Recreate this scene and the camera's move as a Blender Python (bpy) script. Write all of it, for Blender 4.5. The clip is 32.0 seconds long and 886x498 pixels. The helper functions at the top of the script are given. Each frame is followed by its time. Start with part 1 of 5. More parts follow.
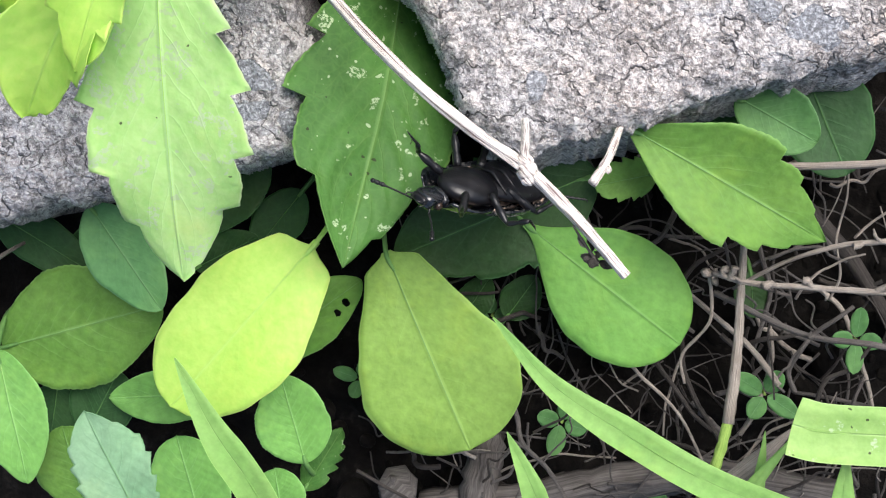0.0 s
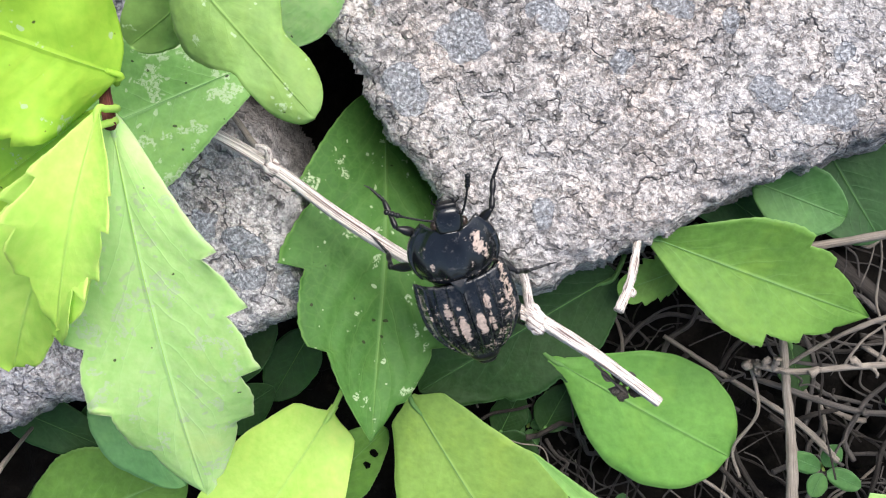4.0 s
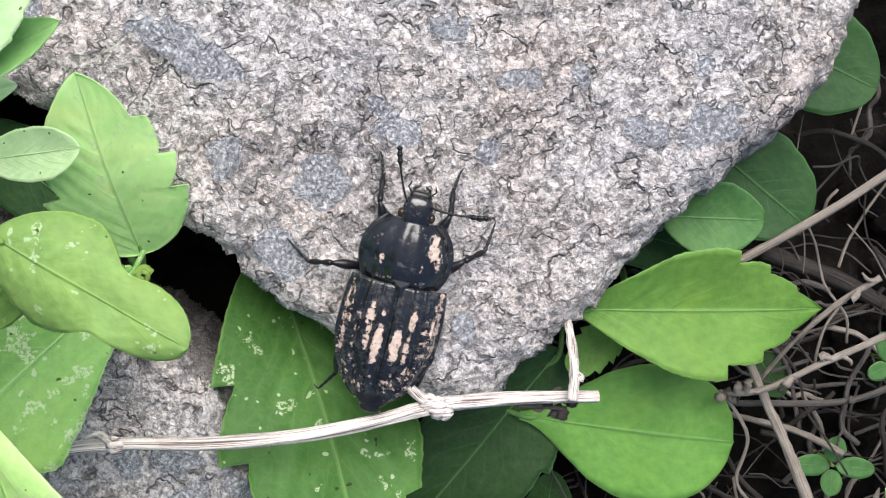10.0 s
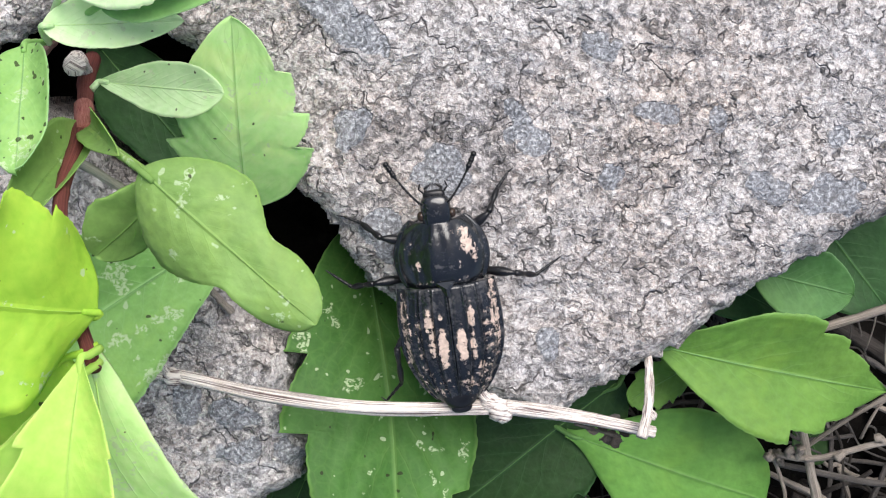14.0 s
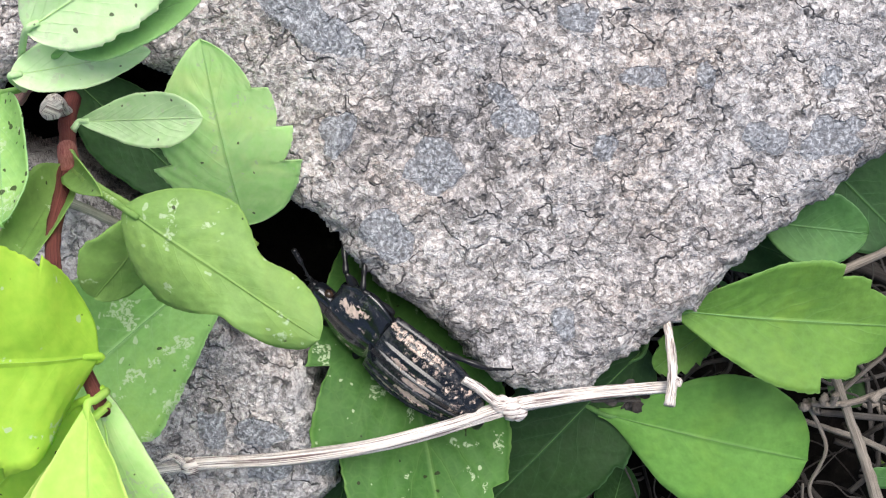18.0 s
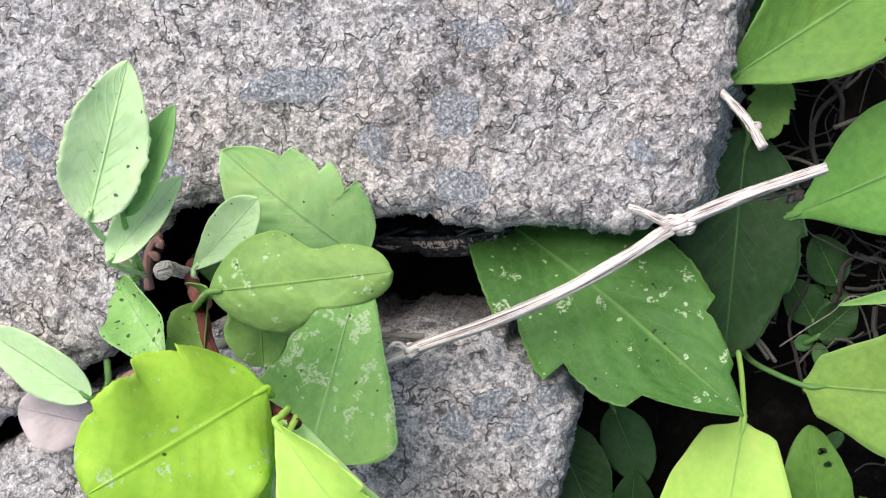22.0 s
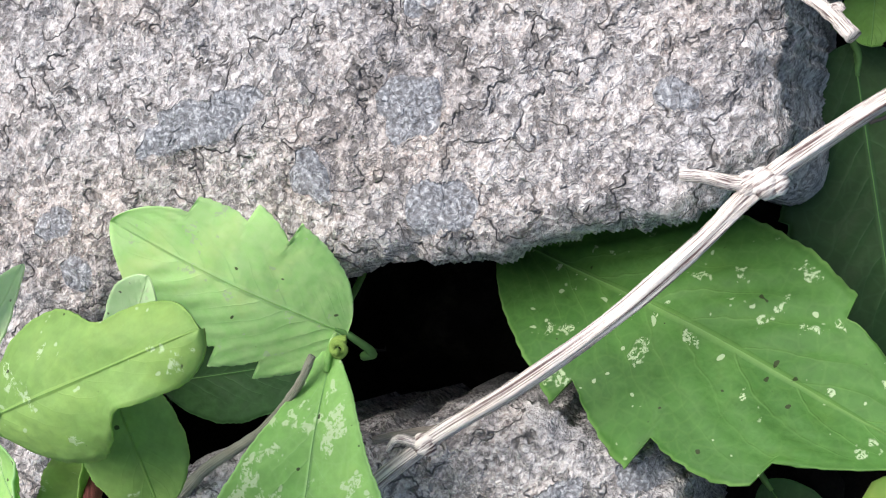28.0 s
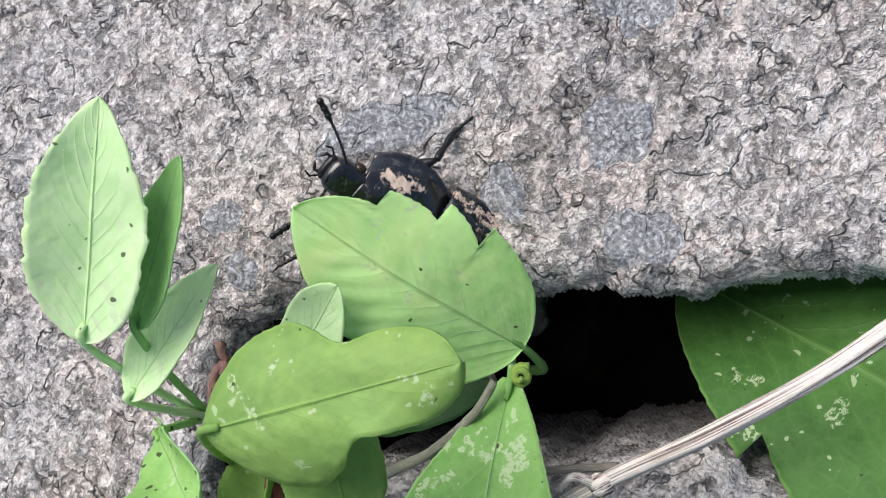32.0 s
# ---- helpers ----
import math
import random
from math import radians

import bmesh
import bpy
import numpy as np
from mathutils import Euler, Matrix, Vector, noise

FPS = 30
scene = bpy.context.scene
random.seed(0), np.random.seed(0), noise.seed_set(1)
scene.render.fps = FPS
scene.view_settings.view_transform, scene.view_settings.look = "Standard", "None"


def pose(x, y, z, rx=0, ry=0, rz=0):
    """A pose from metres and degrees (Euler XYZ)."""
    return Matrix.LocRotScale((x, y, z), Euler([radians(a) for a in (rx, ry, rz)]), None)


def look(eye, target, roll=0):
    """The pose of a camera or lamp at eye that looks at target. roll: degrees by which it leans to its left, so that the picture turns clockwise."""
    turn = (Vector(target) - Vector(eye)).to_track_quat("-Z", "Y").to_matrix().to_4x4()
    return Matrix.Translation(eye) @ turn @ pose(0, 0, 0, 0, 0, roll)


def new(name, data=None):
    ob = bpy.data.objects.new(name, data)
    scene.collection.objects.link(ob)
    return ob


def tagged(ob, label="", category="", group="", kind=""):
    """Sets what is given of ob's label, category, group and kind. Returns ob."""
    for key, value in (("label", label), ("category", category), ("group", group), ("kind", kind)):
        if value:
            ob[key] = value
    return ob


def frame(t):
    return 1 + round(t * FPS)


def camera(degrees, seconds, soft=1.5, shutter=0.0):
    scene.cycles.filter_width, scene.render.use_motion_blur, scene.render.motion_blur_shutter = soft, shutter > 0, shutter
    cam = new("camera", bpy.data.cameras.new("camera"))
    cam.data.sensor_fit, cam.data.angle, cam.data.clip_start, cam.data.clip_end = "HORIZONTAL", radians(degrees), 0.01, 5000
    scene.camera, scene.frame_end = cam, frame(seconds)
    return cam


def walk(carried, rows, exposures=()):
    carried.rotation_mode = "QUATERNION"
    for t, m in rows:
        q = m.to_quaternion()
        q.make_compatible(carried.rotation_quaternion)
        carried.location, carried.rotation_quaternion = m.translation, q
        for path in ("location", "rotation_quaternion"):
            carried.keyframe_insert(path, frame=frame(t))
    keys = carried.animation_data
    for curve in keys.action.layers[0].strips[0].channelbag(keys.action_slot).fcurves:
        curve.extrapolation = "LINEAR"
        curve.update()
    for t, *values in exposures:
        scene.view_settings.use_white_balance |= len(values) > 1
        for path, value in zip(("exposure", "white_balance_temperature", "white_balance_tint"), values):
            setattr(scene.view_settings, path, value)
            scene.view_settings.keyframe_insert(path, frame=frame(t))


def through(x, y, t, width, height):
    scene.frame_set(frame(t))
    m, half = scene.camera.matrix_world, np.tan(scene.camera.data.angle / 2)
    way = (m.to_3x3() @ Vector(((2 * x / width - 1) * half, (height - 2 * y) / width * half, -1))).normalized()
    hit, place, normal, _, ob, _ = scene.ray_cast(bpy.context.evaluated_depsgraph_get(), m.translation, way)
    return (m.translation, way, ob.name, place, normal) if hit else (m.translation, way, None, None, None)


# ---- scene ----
from math import sin, cos, pi, sqrt

cam = camera(39.228, 32.0, soft=1.15)
CAMERA_ROWS = [
    (0.0, pose(0.01174, -0.03273, 0.14530, -6.477, 0.941, 17.103)),
    (0.5, pose(0.01035, -0.03173, 0.14472, -6.767, 0.964, 16.749)),
    (1.0, pose(0.01031, -0.02911, 0.14434, -7.333, 1.350, 16.039)),
    (1.5, pose(0.00914, -0.02560, 0.14397, -7.928, 1.607, 15.045)),
    (2.0, pose(0.00808, -0.02265, 0.14238, -7.974, 0.991, 13.761)),
    (2.5, pose(0.00761, -0.02200, 0.14051, -8.047, 0.592, 12.392)),
    (3.0, pose(0.00653, -0.01902, 0.13702, -8.293, 0.440, 10.993)),
    (3.5, pose(0.00602, -0.01627, 0.13551, -8.434, 0.422, 9.707)),
    (4.0, pose(0.00585, -0.01322, 0.13419, -8.581, 0.022, 8.487)),
    (4.5, pose(0.00534, -0.01118, 0.13205, -8.971, -0.190, 6.919)),
    (6.5, pose(0.00549, -0.00622, 0.12886, -7.733, -2.839, -1.342)),
    (7.0, pose(0.00635, -0.00674, 0.12939, -7.328, -3.215, -3.321)),
    (7.5, pose(0.00629, -0.00523, 0.12831, -6.236, -3.347, -5.339)),
    (8.0, pose(0.00745, -0.00547, 0.12404, -5.659, -3.567, -7.233)),
    (8.5, pose(0.00856, -0.00558, 0.12431, -5.411, -3.857, -8.854)),
    (9.0, pose(0.00919, -0.00511, 0.12395, -5.602, -3.932, -9.978)),
    (9.5, pose(0.01009, -0.00438, 0.12429, -5.940, -4.149, -10.502)),
    (10.0, pose(0.01140, -0.00337, 0.12542, -6.522, -4.443, -10.451)),
    (10.5, pose(0.01162, -0.00272, 0.12624, -7.269, -4.681, -9.689)),
    (11.0, pose(0.00887, -0.00124, 0.12655, -7.585, -4.695, -8.055)),
    (11.5, pose(0.00966, -0.00149, 0.12444, -7.880, -4.803, -5.708)),
    (12.0, pose(0.00528, -0.00203, 0.12335, -8.513, -4.461, -3.145)),
    (12.5, pose(0.00084, -0.00132, 0.12307, -8.730, -4.226, -0.972)),
    (13.0, pose(0.00002, 0.00005, 0.12312, -8.727, -4.604, 0.470)),
    (13.5, pose(-0.00139, 0.00081, 0.12335, -8.855, -4.572, 1.191)),
    (14.0, pose(-0.00256, 0.00119, 0.12314, -8.949, -4.635, 1.408)),
    (14.5, pose(-0.00355, 0.00139, 0.12226, -9.010, -4.678, 1.349)),
    (15.0, pose(-0.00440, 0.00117, 0.12148, -9.304, -4.631, 1.131)),
    (15.5, pose(-0.00490, 0.00211, 0.12117, -9.515, -4.402, 0.850)),
    (17.5, pose(-0.00230, 0.00421, 0.11979, -9.903, -3.935, -3.152)),
    (18.0, pose(0.00079, 0.00233, 0.12204, -9.338, -4.214, -6.147)),
    (18.5, pose(0.00231, -0.00080, 0.12615, -8.751, -4.398, -10.218)),
    (19.0, pose(0.00199, -0.00491, 0.12758, -7.964, -3.891, -15.099)),
    (19.5, pose(0.00233, -0.00553, 0.13127, -5.516, -3.019, -20.408)),
    (20.0, pose(0.00442, -0.00772, 0.13909, -3.809, -1.960, -25.780)),
    (20.5, pose(0.00580, -0.00799, 0.14155, -1.714, 0.365, -31.087)),
    (21.0, pose(0.01048, -0.01094, 0.13934, -1.676, 1.274, -36.149)),
    (21.5, pose(0.01255, -0.01410, 0.13877, -3.483, 2.229, -40.940)),
    (22.0, pose(0.01309, -0.02302, 0.13868, -4.129, 5.847, -45.219)),
    (22.5, pose(0.01573, -0.02861, 0.13824, -4.670, 6.757, -48.836)),
    (23.0, pose(0.01775, -0.03378, 0.13616, -5.087, 8.322, -51.429)),
    (23.5, pose(0.01978, -0.03865, 0.13390, -5.419, 9.418, -53.211)),
    (24.0, pose(0.02197, -0.04142, 0.13041, -4.480, 10.596, -54.095)),
    (24.5, pose(0.02380, -0.04314, 0.12802, -4.044, 11.719, -54.491)),
    (25.0, pose(0.02363, -0.04465, 0.12410, -2.757, 12.979, -54.617)),
    (25.5, pose(0.01986, -0.03995, 0.11139, -2.040, 14.714, -54.999)),
    (26.0, pose(0.01732, -0.04172, 0.10231, -3.307, 14.987, -55.435)),
    (26.5, pose(0.01641, -0.03994, 0.09919, -2.895, 15.633, -56.012)),
    (28.5, pose(0.01456, -0.04275, 0.09212, -0.068, 17.013, -57.860)),
    (29.0, pose(0.01368, -0.04220, 0.09130, -0.634, 17.389, -57.947)),
    (29.5, pose(0.01343, -0.04009, 0.09000, -0.711, 17.442, -57.632)),
    (30.0, pose(0.01281, -0.03919, 0.08935, -1.302, 17.396, -56.990)),
    (30.5, pose(0.01001, -0.03821, 0.08966, -1.366, 17.236, -56.062)),
    (31.0, pose(0.01011, -0.03618, 0.09150, -1.494, 17.213, -54.945)),
    (31.5, pose(0.00902, -0.03217, 0.09307, -0.873, 17.696, -53.691)),
    (32.0, pose(0.00911, -0.02890, 0.09329, 0.724, 17.523, -52.523)),
]
# the phone meters a little darker as it comes near the pale stone
walk(cam, CAMERA_ROWS, [(0, 0.67), (4, 0.62), (9, 0.5), (13, 0.45), (15, 0.38), (18, 0.42), (19, 0.45), (21, 0.36), (22, 0.36), (26, 0.42), (29, 0.48), (31, 0.42), (32, 0.25)])

# ---- light: soft open shade under a bright sky ----
world = bpy.data.worlds.new("sky")
scene.world = world
world.use_nodes = True
wn = world.node_tree
sky = wn.nodes.new("ShaderNodeTexSky")
sky.sky_type, sky.sun_disc = "NISHITA", False
sky.sun_elevation, sky.sun_rotation = radians(56), radians(17)
sky.air_density, sky.dust_density = 1.0, 4.0
wn.nodes["Background"].inputs["Strength"].default_value = 0.115
wn.links.new(sky.outputs["Color"], wn.nodes["Background"].inputs["Color"])
sun = new("sun", bpy.data.lights.new("sun", "SUN"))
sun.data.energy, sun.data.angle, sun.data.color = 2.55, radians(48), (1.0, 0.975, 0.955)
sun.matrix_world = look((0.3, 1.0, 1.57), (0, 0, 0))

CM = 0.01


# ---- materials ----
def material(name):
    m = bpy.data.materials.new(name)
    m.use_nodes = True
    nt = m.node_tree
    return m, nt, nt.nodes["Principled BSDF"]


def node(nt, kind, **values):
    n = nt.nodes.new("ShaderNode" + kind)
    for key, value in values.items():
        n.inputs[key.replace("_", " ")].default_value = value
    return n


def ramp(nt, fac, stops):
    r = nt.nodes.new("ShaderNodeValToRGB")
    el = r.color_ramp.elements
    while len(el) < len(stops):
        el.new(0.5)
    for e, (p, c) in zip(el, stops):
        e.position, e.color = p, (*c, 1) if len(c) == 3 else c
    nt.links.new(fac, r.inputs["Fac"])
    return r.outputs["Color"]


def noise_tex(nt, scale, detail=4, rough=0.6, vec=None, distortion=0.0):
    n = node(nt, "TexNoise", Scale=scale, Detail=detail, Roughness=rough, Distortion=distortion)
    if vec is not None:
        nt.links.new(vec, n.inputs["Vector"])
    return n.outputs["Fac"]


def coords(nt, kind="Object"):
    return nt.nodes.new("ShaderNodeTexCoord").outputs[kind]


def mixc(nt, fac, a, b, blend="MIX"):
    m = nt.nodes.new("ShaderNodeMix")
    m.data_type, m.blend_type = "RGBA", blend
    for sock, v in ((m.inputs["Factor"], fac), (m.inputs["A"], a), (m.inputs["B"], b)):
        if isinstance(v, (int, float)):
            sock.default_value = v
        elif isinstance(v, tuple):
            sock.default_value = (*v, 1)
        else:
            nt.links.new(v, sock)
    return m.outputs["Result"]


def bump(nt, height, strength, distance, normal=None):
    b = node(nt, "Bump", Strength=strength, Distance=distance)
    nt.links.new(height, b.inputs["Height"])
    if normal is not None:
        nt.links.new(normal, b.inputs["Normal"])
    return b.outputs["Normal"]


def attr(nt, name):
    a = nt.nodes.new("ShaderNodeAttribute")
    a.attribute_name = name
    return a


def math_node(nt, op, a, b=0.0):
    m = nt.nodes.new("ShaderNodeMath")
    m.operation = op
    for sock, v in zip(m.inputs, (a, b)):
        if isinstance(v, (int, float)):
            sock.default_value = v
        else:
            nt.links.new(v, sock)
    return m.outputs[0]


def stone_material(name, tone):
    """Weathered conglomerate: fine pale grains, thin joints and curved flaking ledges with crevice shade painted in,
    pinkish and grey drifts, smooth blue-grey pebbles.
    """
    m, nt, p = material(name)
    v = coords(nt)

    def warped(scale, amount, detail=3.0):
        n = node(nt, "TexNoise", Scale=scale, Detail=detail, Roughness=0.6)
        nt.links.new(v, n.inputs["Vector"])
        push = nt.nodes.new("ShaderNodeVectorMath")
        push.operation = "MULTIPLY_ADD"
        nt.links.new(n.outputs["Color"], push.inputs[0])
        push.inputs[1].default_value = (amount, amount, amount)
        nt.links.new(v, push.inputs[2])
        return push.outputs[0]

    def edges(scale, vec, width):
        n = node(nt, "TexVoronoi", Scale=scale)
        n.feature = "DISTANCE_TO_EDGE"
        nt.links.new(vec, n.inputs["Vector"])
        return ramp(nt, n.outputs["Distance"], [(0.0, (1, 1, 1)), (width, (0, 0, 0))])

    near, far = warped(900, 0.0011), warped(260, 0.004)
    grain = node(nt, "TexVoronoi", Scale=1900.0)
    nt.links.new(near, grain.inputs["Vector"])
    tint = nt.nodes.new("ShaderNodeSeparateColor")
    nt.links.new(grain.outputs["Color"], tint.inputs[0])
    shade = lambda k: tuple(min(0.88, c * k) for c in tone)
    base = ramp(nt, tint.outputs[0], [(0.0, shade(0.72)), (0.3, shade(0.88)), (0.65, shade(0.97)), (0.88, shade(1.06)), (1.0, shade(1.25))])
    # drifts of colour: warm crust, cool grey, dark sooty flecks
    warm = ramp(nt, noise_tex(nt, 48, 4, 0.62, v), [(0.42, (0, 0, 0)), (0.68, (0.6, 0.6, 0.6))])
    base = mixc(nt, warm, base, mixc(nt, 1.0, base, (0.95, 0.84, 0.74), "MULTIPLY"))
    cool = ramp(nt, noise_tex(nt, 95, 5, 0.66, far), [(0.52, (0, 0, 0)), (0.66, (0.6, 0.6, 0.6))])
    base = mixc(nt, cool, base, mixc(nt, 1.0, base, (0.62, 0.65, 0.7), "MULTIPLY"))
    soot = ramp(nt, noise_tex(nt, 240, 5, 0.7, far), [(0.55, (0, 0, 0)), (0.64, (0.5, 0.5, 0.5))])
    base = mixc(nt, soot, base, mixc(nt, 1.0, base, (0.42, 0.45, 0.5), "MULTIPLY"))
    pale = ramp(nt, noise_tex(nt, 330, 3, 0.6, near), [(0.66, (0, 0, 0)), (0.7, (0.8, 0.8, 0.8))])
    base = mixc(nt, pale, base, (0.76, 0.73, 0.71))
    grit = noise_tex(nt, 2700, 2, 0.6, near)
    base = mixc(nt, 0.46, base, ramp(nt, grit, [(0.36, (0.1, 0.1, 0.1)), (0.47, (0.42, 0.42, 0.42)), (0.56, (0.58, 0.58, 0.58)), (0.66, (0.92, 0.92, 0.92))]), "OVERLAY")
    # pebbles, flat and finely speckled
    patch = attr(nt, "patch").outputs["Fac"]
    patch = ramp(nt, math_node(nt, "ADD", patch, math_node(nt, "MULTIPLY", math_node(nt, "SUBTRACT", noise_tex(nt, 600, 4, 0.7, v), 0.5), 1.6)), [(0.35, (0, 0, 0)), (0.6, (1, 1, 1))])
    blue = ramp(nt, noise_tex(nt, 2600, 2, 0.65, near), [(0.36, (0.055, 0.062, 0.072)), (0.48, (0.165, 0.18, 0.205)), (0.56, (0.26, 0.28, 0.31)), (0.66, (0.52, 0.54, 0.57))])
    base = mixc(nt, math_node(nt, "MULTIPLY", patch, 0.85), base, blue)
    # crevice shade painted dark: thin joints between the grains and small pits, here and there
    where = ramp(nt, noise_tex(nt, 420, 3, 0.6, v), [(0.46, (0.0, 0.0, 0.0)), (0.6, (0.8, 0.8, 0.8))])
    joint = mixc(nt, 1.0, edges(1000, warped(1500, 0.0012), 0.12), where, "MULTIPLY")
    pit_shade = ramp(nt, noise_tex(nt, 980, 4, 0.7, near), [(0.4, (1, 1, 1)), (0.47, (0, 0, 0))])
    joint = mixc(nt, 1.0, joint, pit_shade, "LIGHTEN")
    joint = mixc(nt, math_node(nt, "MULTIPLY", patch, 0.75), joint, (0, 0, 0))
    # flakes: curved ledges that follow the lines of equal height of a slow noise, their edge shadow painted dark
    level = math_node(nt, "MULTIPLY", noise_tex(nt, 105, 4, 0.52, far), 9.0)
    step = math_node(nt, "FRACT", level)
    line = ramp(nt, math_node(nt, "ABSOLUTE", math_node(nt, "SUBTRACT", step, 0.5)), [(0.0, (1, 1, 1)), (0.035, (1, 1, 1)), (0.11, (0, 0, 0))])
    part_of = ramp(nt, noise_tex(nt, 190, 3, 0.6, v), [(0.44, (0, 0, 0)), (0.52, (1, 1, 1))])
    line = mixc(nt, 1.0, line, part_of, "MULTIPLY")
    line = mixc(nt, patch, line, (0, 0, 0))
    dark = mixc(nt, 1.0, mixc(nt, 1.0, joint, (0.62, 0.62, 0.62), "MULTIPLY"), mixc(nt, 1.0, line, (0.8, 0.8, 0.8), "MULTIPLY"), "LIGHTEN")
    # shade of joints, pits and ledges goes into the base colour
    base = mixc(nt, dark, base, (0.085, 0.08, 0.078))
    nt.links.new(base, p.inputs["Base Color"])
    p.inputs["Roughness"].default_value = 0.88
    p.inputs["Specular IOR Level"].default_value = 0.25
    ledge = ramp(nt, step, [(0.46, (0, 0, 0)), (0.52, (1, 1, 1))])
    rise = math_node(nt, "ADD", math_node(nt, "MULTIPLY", ledge, 0.6), math_node(nt, "MULTIPLY", noise_tex(nt, 650, 4, 0.68, near), 1.5))
    rise = math_node(nt, "ADD", rise, math_node(nt, "ADD", math_node(nt, "MULTIPLY", tint.outputs[1], 0.12), math_node(nt, "MULTIPLY", grit, 0.5)))
    rise = math_node(nt, "SUBTRACT", rise, math_node(nt, "MULTIPLY", dark, 0.45))
    rise = mixc(nt, math_node(nt, "MULTIPLY", patch, 0.6), rise, (0.6, 0.6, 0.6))
    nt.links.new(bump(nt, rise, 0.9, 0.0008), p.inputs["Normal"])
    return m


def soil_material():
    m, nt, p = material("soil")
    v = coords(nt)
    # the soil's own dark brown, pushed near black with the shade of the gaps
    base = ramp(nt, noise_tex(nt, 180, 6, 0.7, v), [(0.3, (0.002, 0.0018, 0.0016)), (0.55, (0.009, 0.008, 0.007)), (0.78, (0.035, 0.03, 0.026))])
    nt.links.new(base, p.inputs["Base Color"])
    p.inputs["Roughness"].default_value = 0.95
    p.inputs["Specular IOR Level"].default_value = 0.08
    nt.links.new(bump(nt, noise_tex(nt, 500, 5, 0.7, v), 0.8, 0.001), p.inputs["Normal"])
    return m


def leaf_material(name, dark, light, vein, spots=0.0, gloss=0.56, through=0.35, veining=0.35, dots=0.14):
    """Leaf: blotched green, pale side veins from the blade's own uv, chewed pale specks, light let through."""
    m, nt, p = material(name)
    v = coords(nt)
    uv = coords(nt, "UV")
    dark, light, vein = (tuple(min(0.9, c * g) for c, g in zip(k, (1.17, 1.16, 1.85))) for k in (dark, light, vein))
    col = mixc(nt, ramp(nt, noise_tex(nt, 70, 3, 0.5, v), [(0.3, (0, 0, 0)), (0.7, (1, 1, 1))]), dark, light)
    fine = noise_tex(nt, 900, 4, 0.6, v)
    col = mixc(nt, 0.2, col, ramp(nt, fine, [(0.3, (0.2, 0.2, 0.2)), (0.7, (0.8, 0.8, 0.8))]), "OVERLAY")
    sep = nt.nodes.new("ShaderNodeSeparateXYZ")
    nt.links.new(uv, sep.inputs[0])
    side = math_node(nt, "ABSOLUTE", math_node(nt, "SUBTRACT", sep.outputs["Y"], 0.5))
    lift = math_node(nt, "ADD", math_node(nt, "MULTIPLY", sep.outputs["X"], 9.0), math_node(nt, "MULTIPLY", side, -6.0))
    lift = math_node(nt, "ADD", lift, math_node(nt, "MULTIPLY", math_node(nt, "MULTIPLY", side, side), -4.0))
    lift = math_node(nt, "ADD", lift, math_node(nt, "MULTIPLY", math_node(nt, "SUBTRACT", noise_tex(nt, 130, 3, 0.55, v), 0.5), 1.5))
    saw = math_node(nt, "ABSOLUTE", math_node(nt, "SUBTRACT", math_node(nt, "FRACT", lift), 0.5))
    veins = ramp(nt, saw, [(0.0, (0.8, 0.8, 0.8)), (0.05, (0.25, 0.25, 0.25)), (0.2, (0, 0, 0))])
    rib = ramp(nt, side, [(0.0, (0.8, 0.8, 0.8)), (0.02, (0, 0, 0))])
    fade = ramp(nt, math_node(nt, "ADD", side, math_node(nt, "MULTIPLY", noise_tex(nt, 160, 2, 0.5, v), 0.5)), [(0.3, (1, 1, 1)), (0.62, (0, 0, 0))])
    both = mixc(nt, 1.0, mixc(nt, 1.0, veins, mixc(nt, 1.0, fade, (veining, veining, veining), "MULTIPLY"), "MULTIPLY"), rib, "LIGHTEN")
    web = node(nt, "TexVoronoi", Scale=650.0)
    web.feature = "DISTANCE_TO_EDGE"
    nt.links.new(v, web.inputs["Vector"])
    net = ramp(nt, web.outputs["Distance"], [(0.0, (1, 1, 1)), (0.1, (0, 0, 0))])
    col = mixc(nt, math_node(nt, "MULTIPLY", net, 0.1), col, vein)
    col = mixc(nt, both, col, vein)
    rim = ramp(nt, side, [(0.478, (0, 0, 0)), (0.494, (0.55, 0.55, 0.55))])
    col = mixc(nt, rim, col, tuple(min(0.9, c * 1.25) for c in vein))
    shade = ramp(nt, noise_tex(nt, 230, 5, 0.7, v), [(0.3, (0.3, 0.3, 0.3)), (0.7, (0.7, 0.7, 0.7))])
    col = mixc(nt, 0.14, col, shade, "OVERLAY")
    age = ramp(nt, noise_tex(nt, 110, 5, 0.65, v), [(0.56, (0, 0, 0)), (0.78, (0.35, 0.35, 0.35))])
    col = mixc(nt, age, col, tuple(min(0.9, c * k) for c, k in zip(light, (1.5, 1.15, 0.8))))
    if spots:
        place = ramp(nt, noise_tex(nt, 400, 3, 0.55, v), [(0.655 - 0.07 * spots, (0, 0, 0)), (0.68 - 0.07 * spots, (1, 1, 1))])
        grain = ramp(nt, noise_tex(nt, 2400, 3, 0.7, v, 0.6), [(0.48 - 0.03 * spots, (0, 0, 0)), (0.54 - 0.03 * spots, (0.9, 0.9, 0.9))])
        col = mixc(nt, mixc(nt, 1.0, place, grain, "MULTIPLY"), col, (0.6, 0.74, 0.46))
        speck = ramp(nt, noise_tex(nt, 850, 1, 0.5, v), [(0.74 - 0.04 * spots, (0, 0, 0)), (0.76 - 0.04 * spots, (0.8, 0.8, 0.8))])
        col = mixc(nt, speck, col, (0.58, 0.72, 0.44))
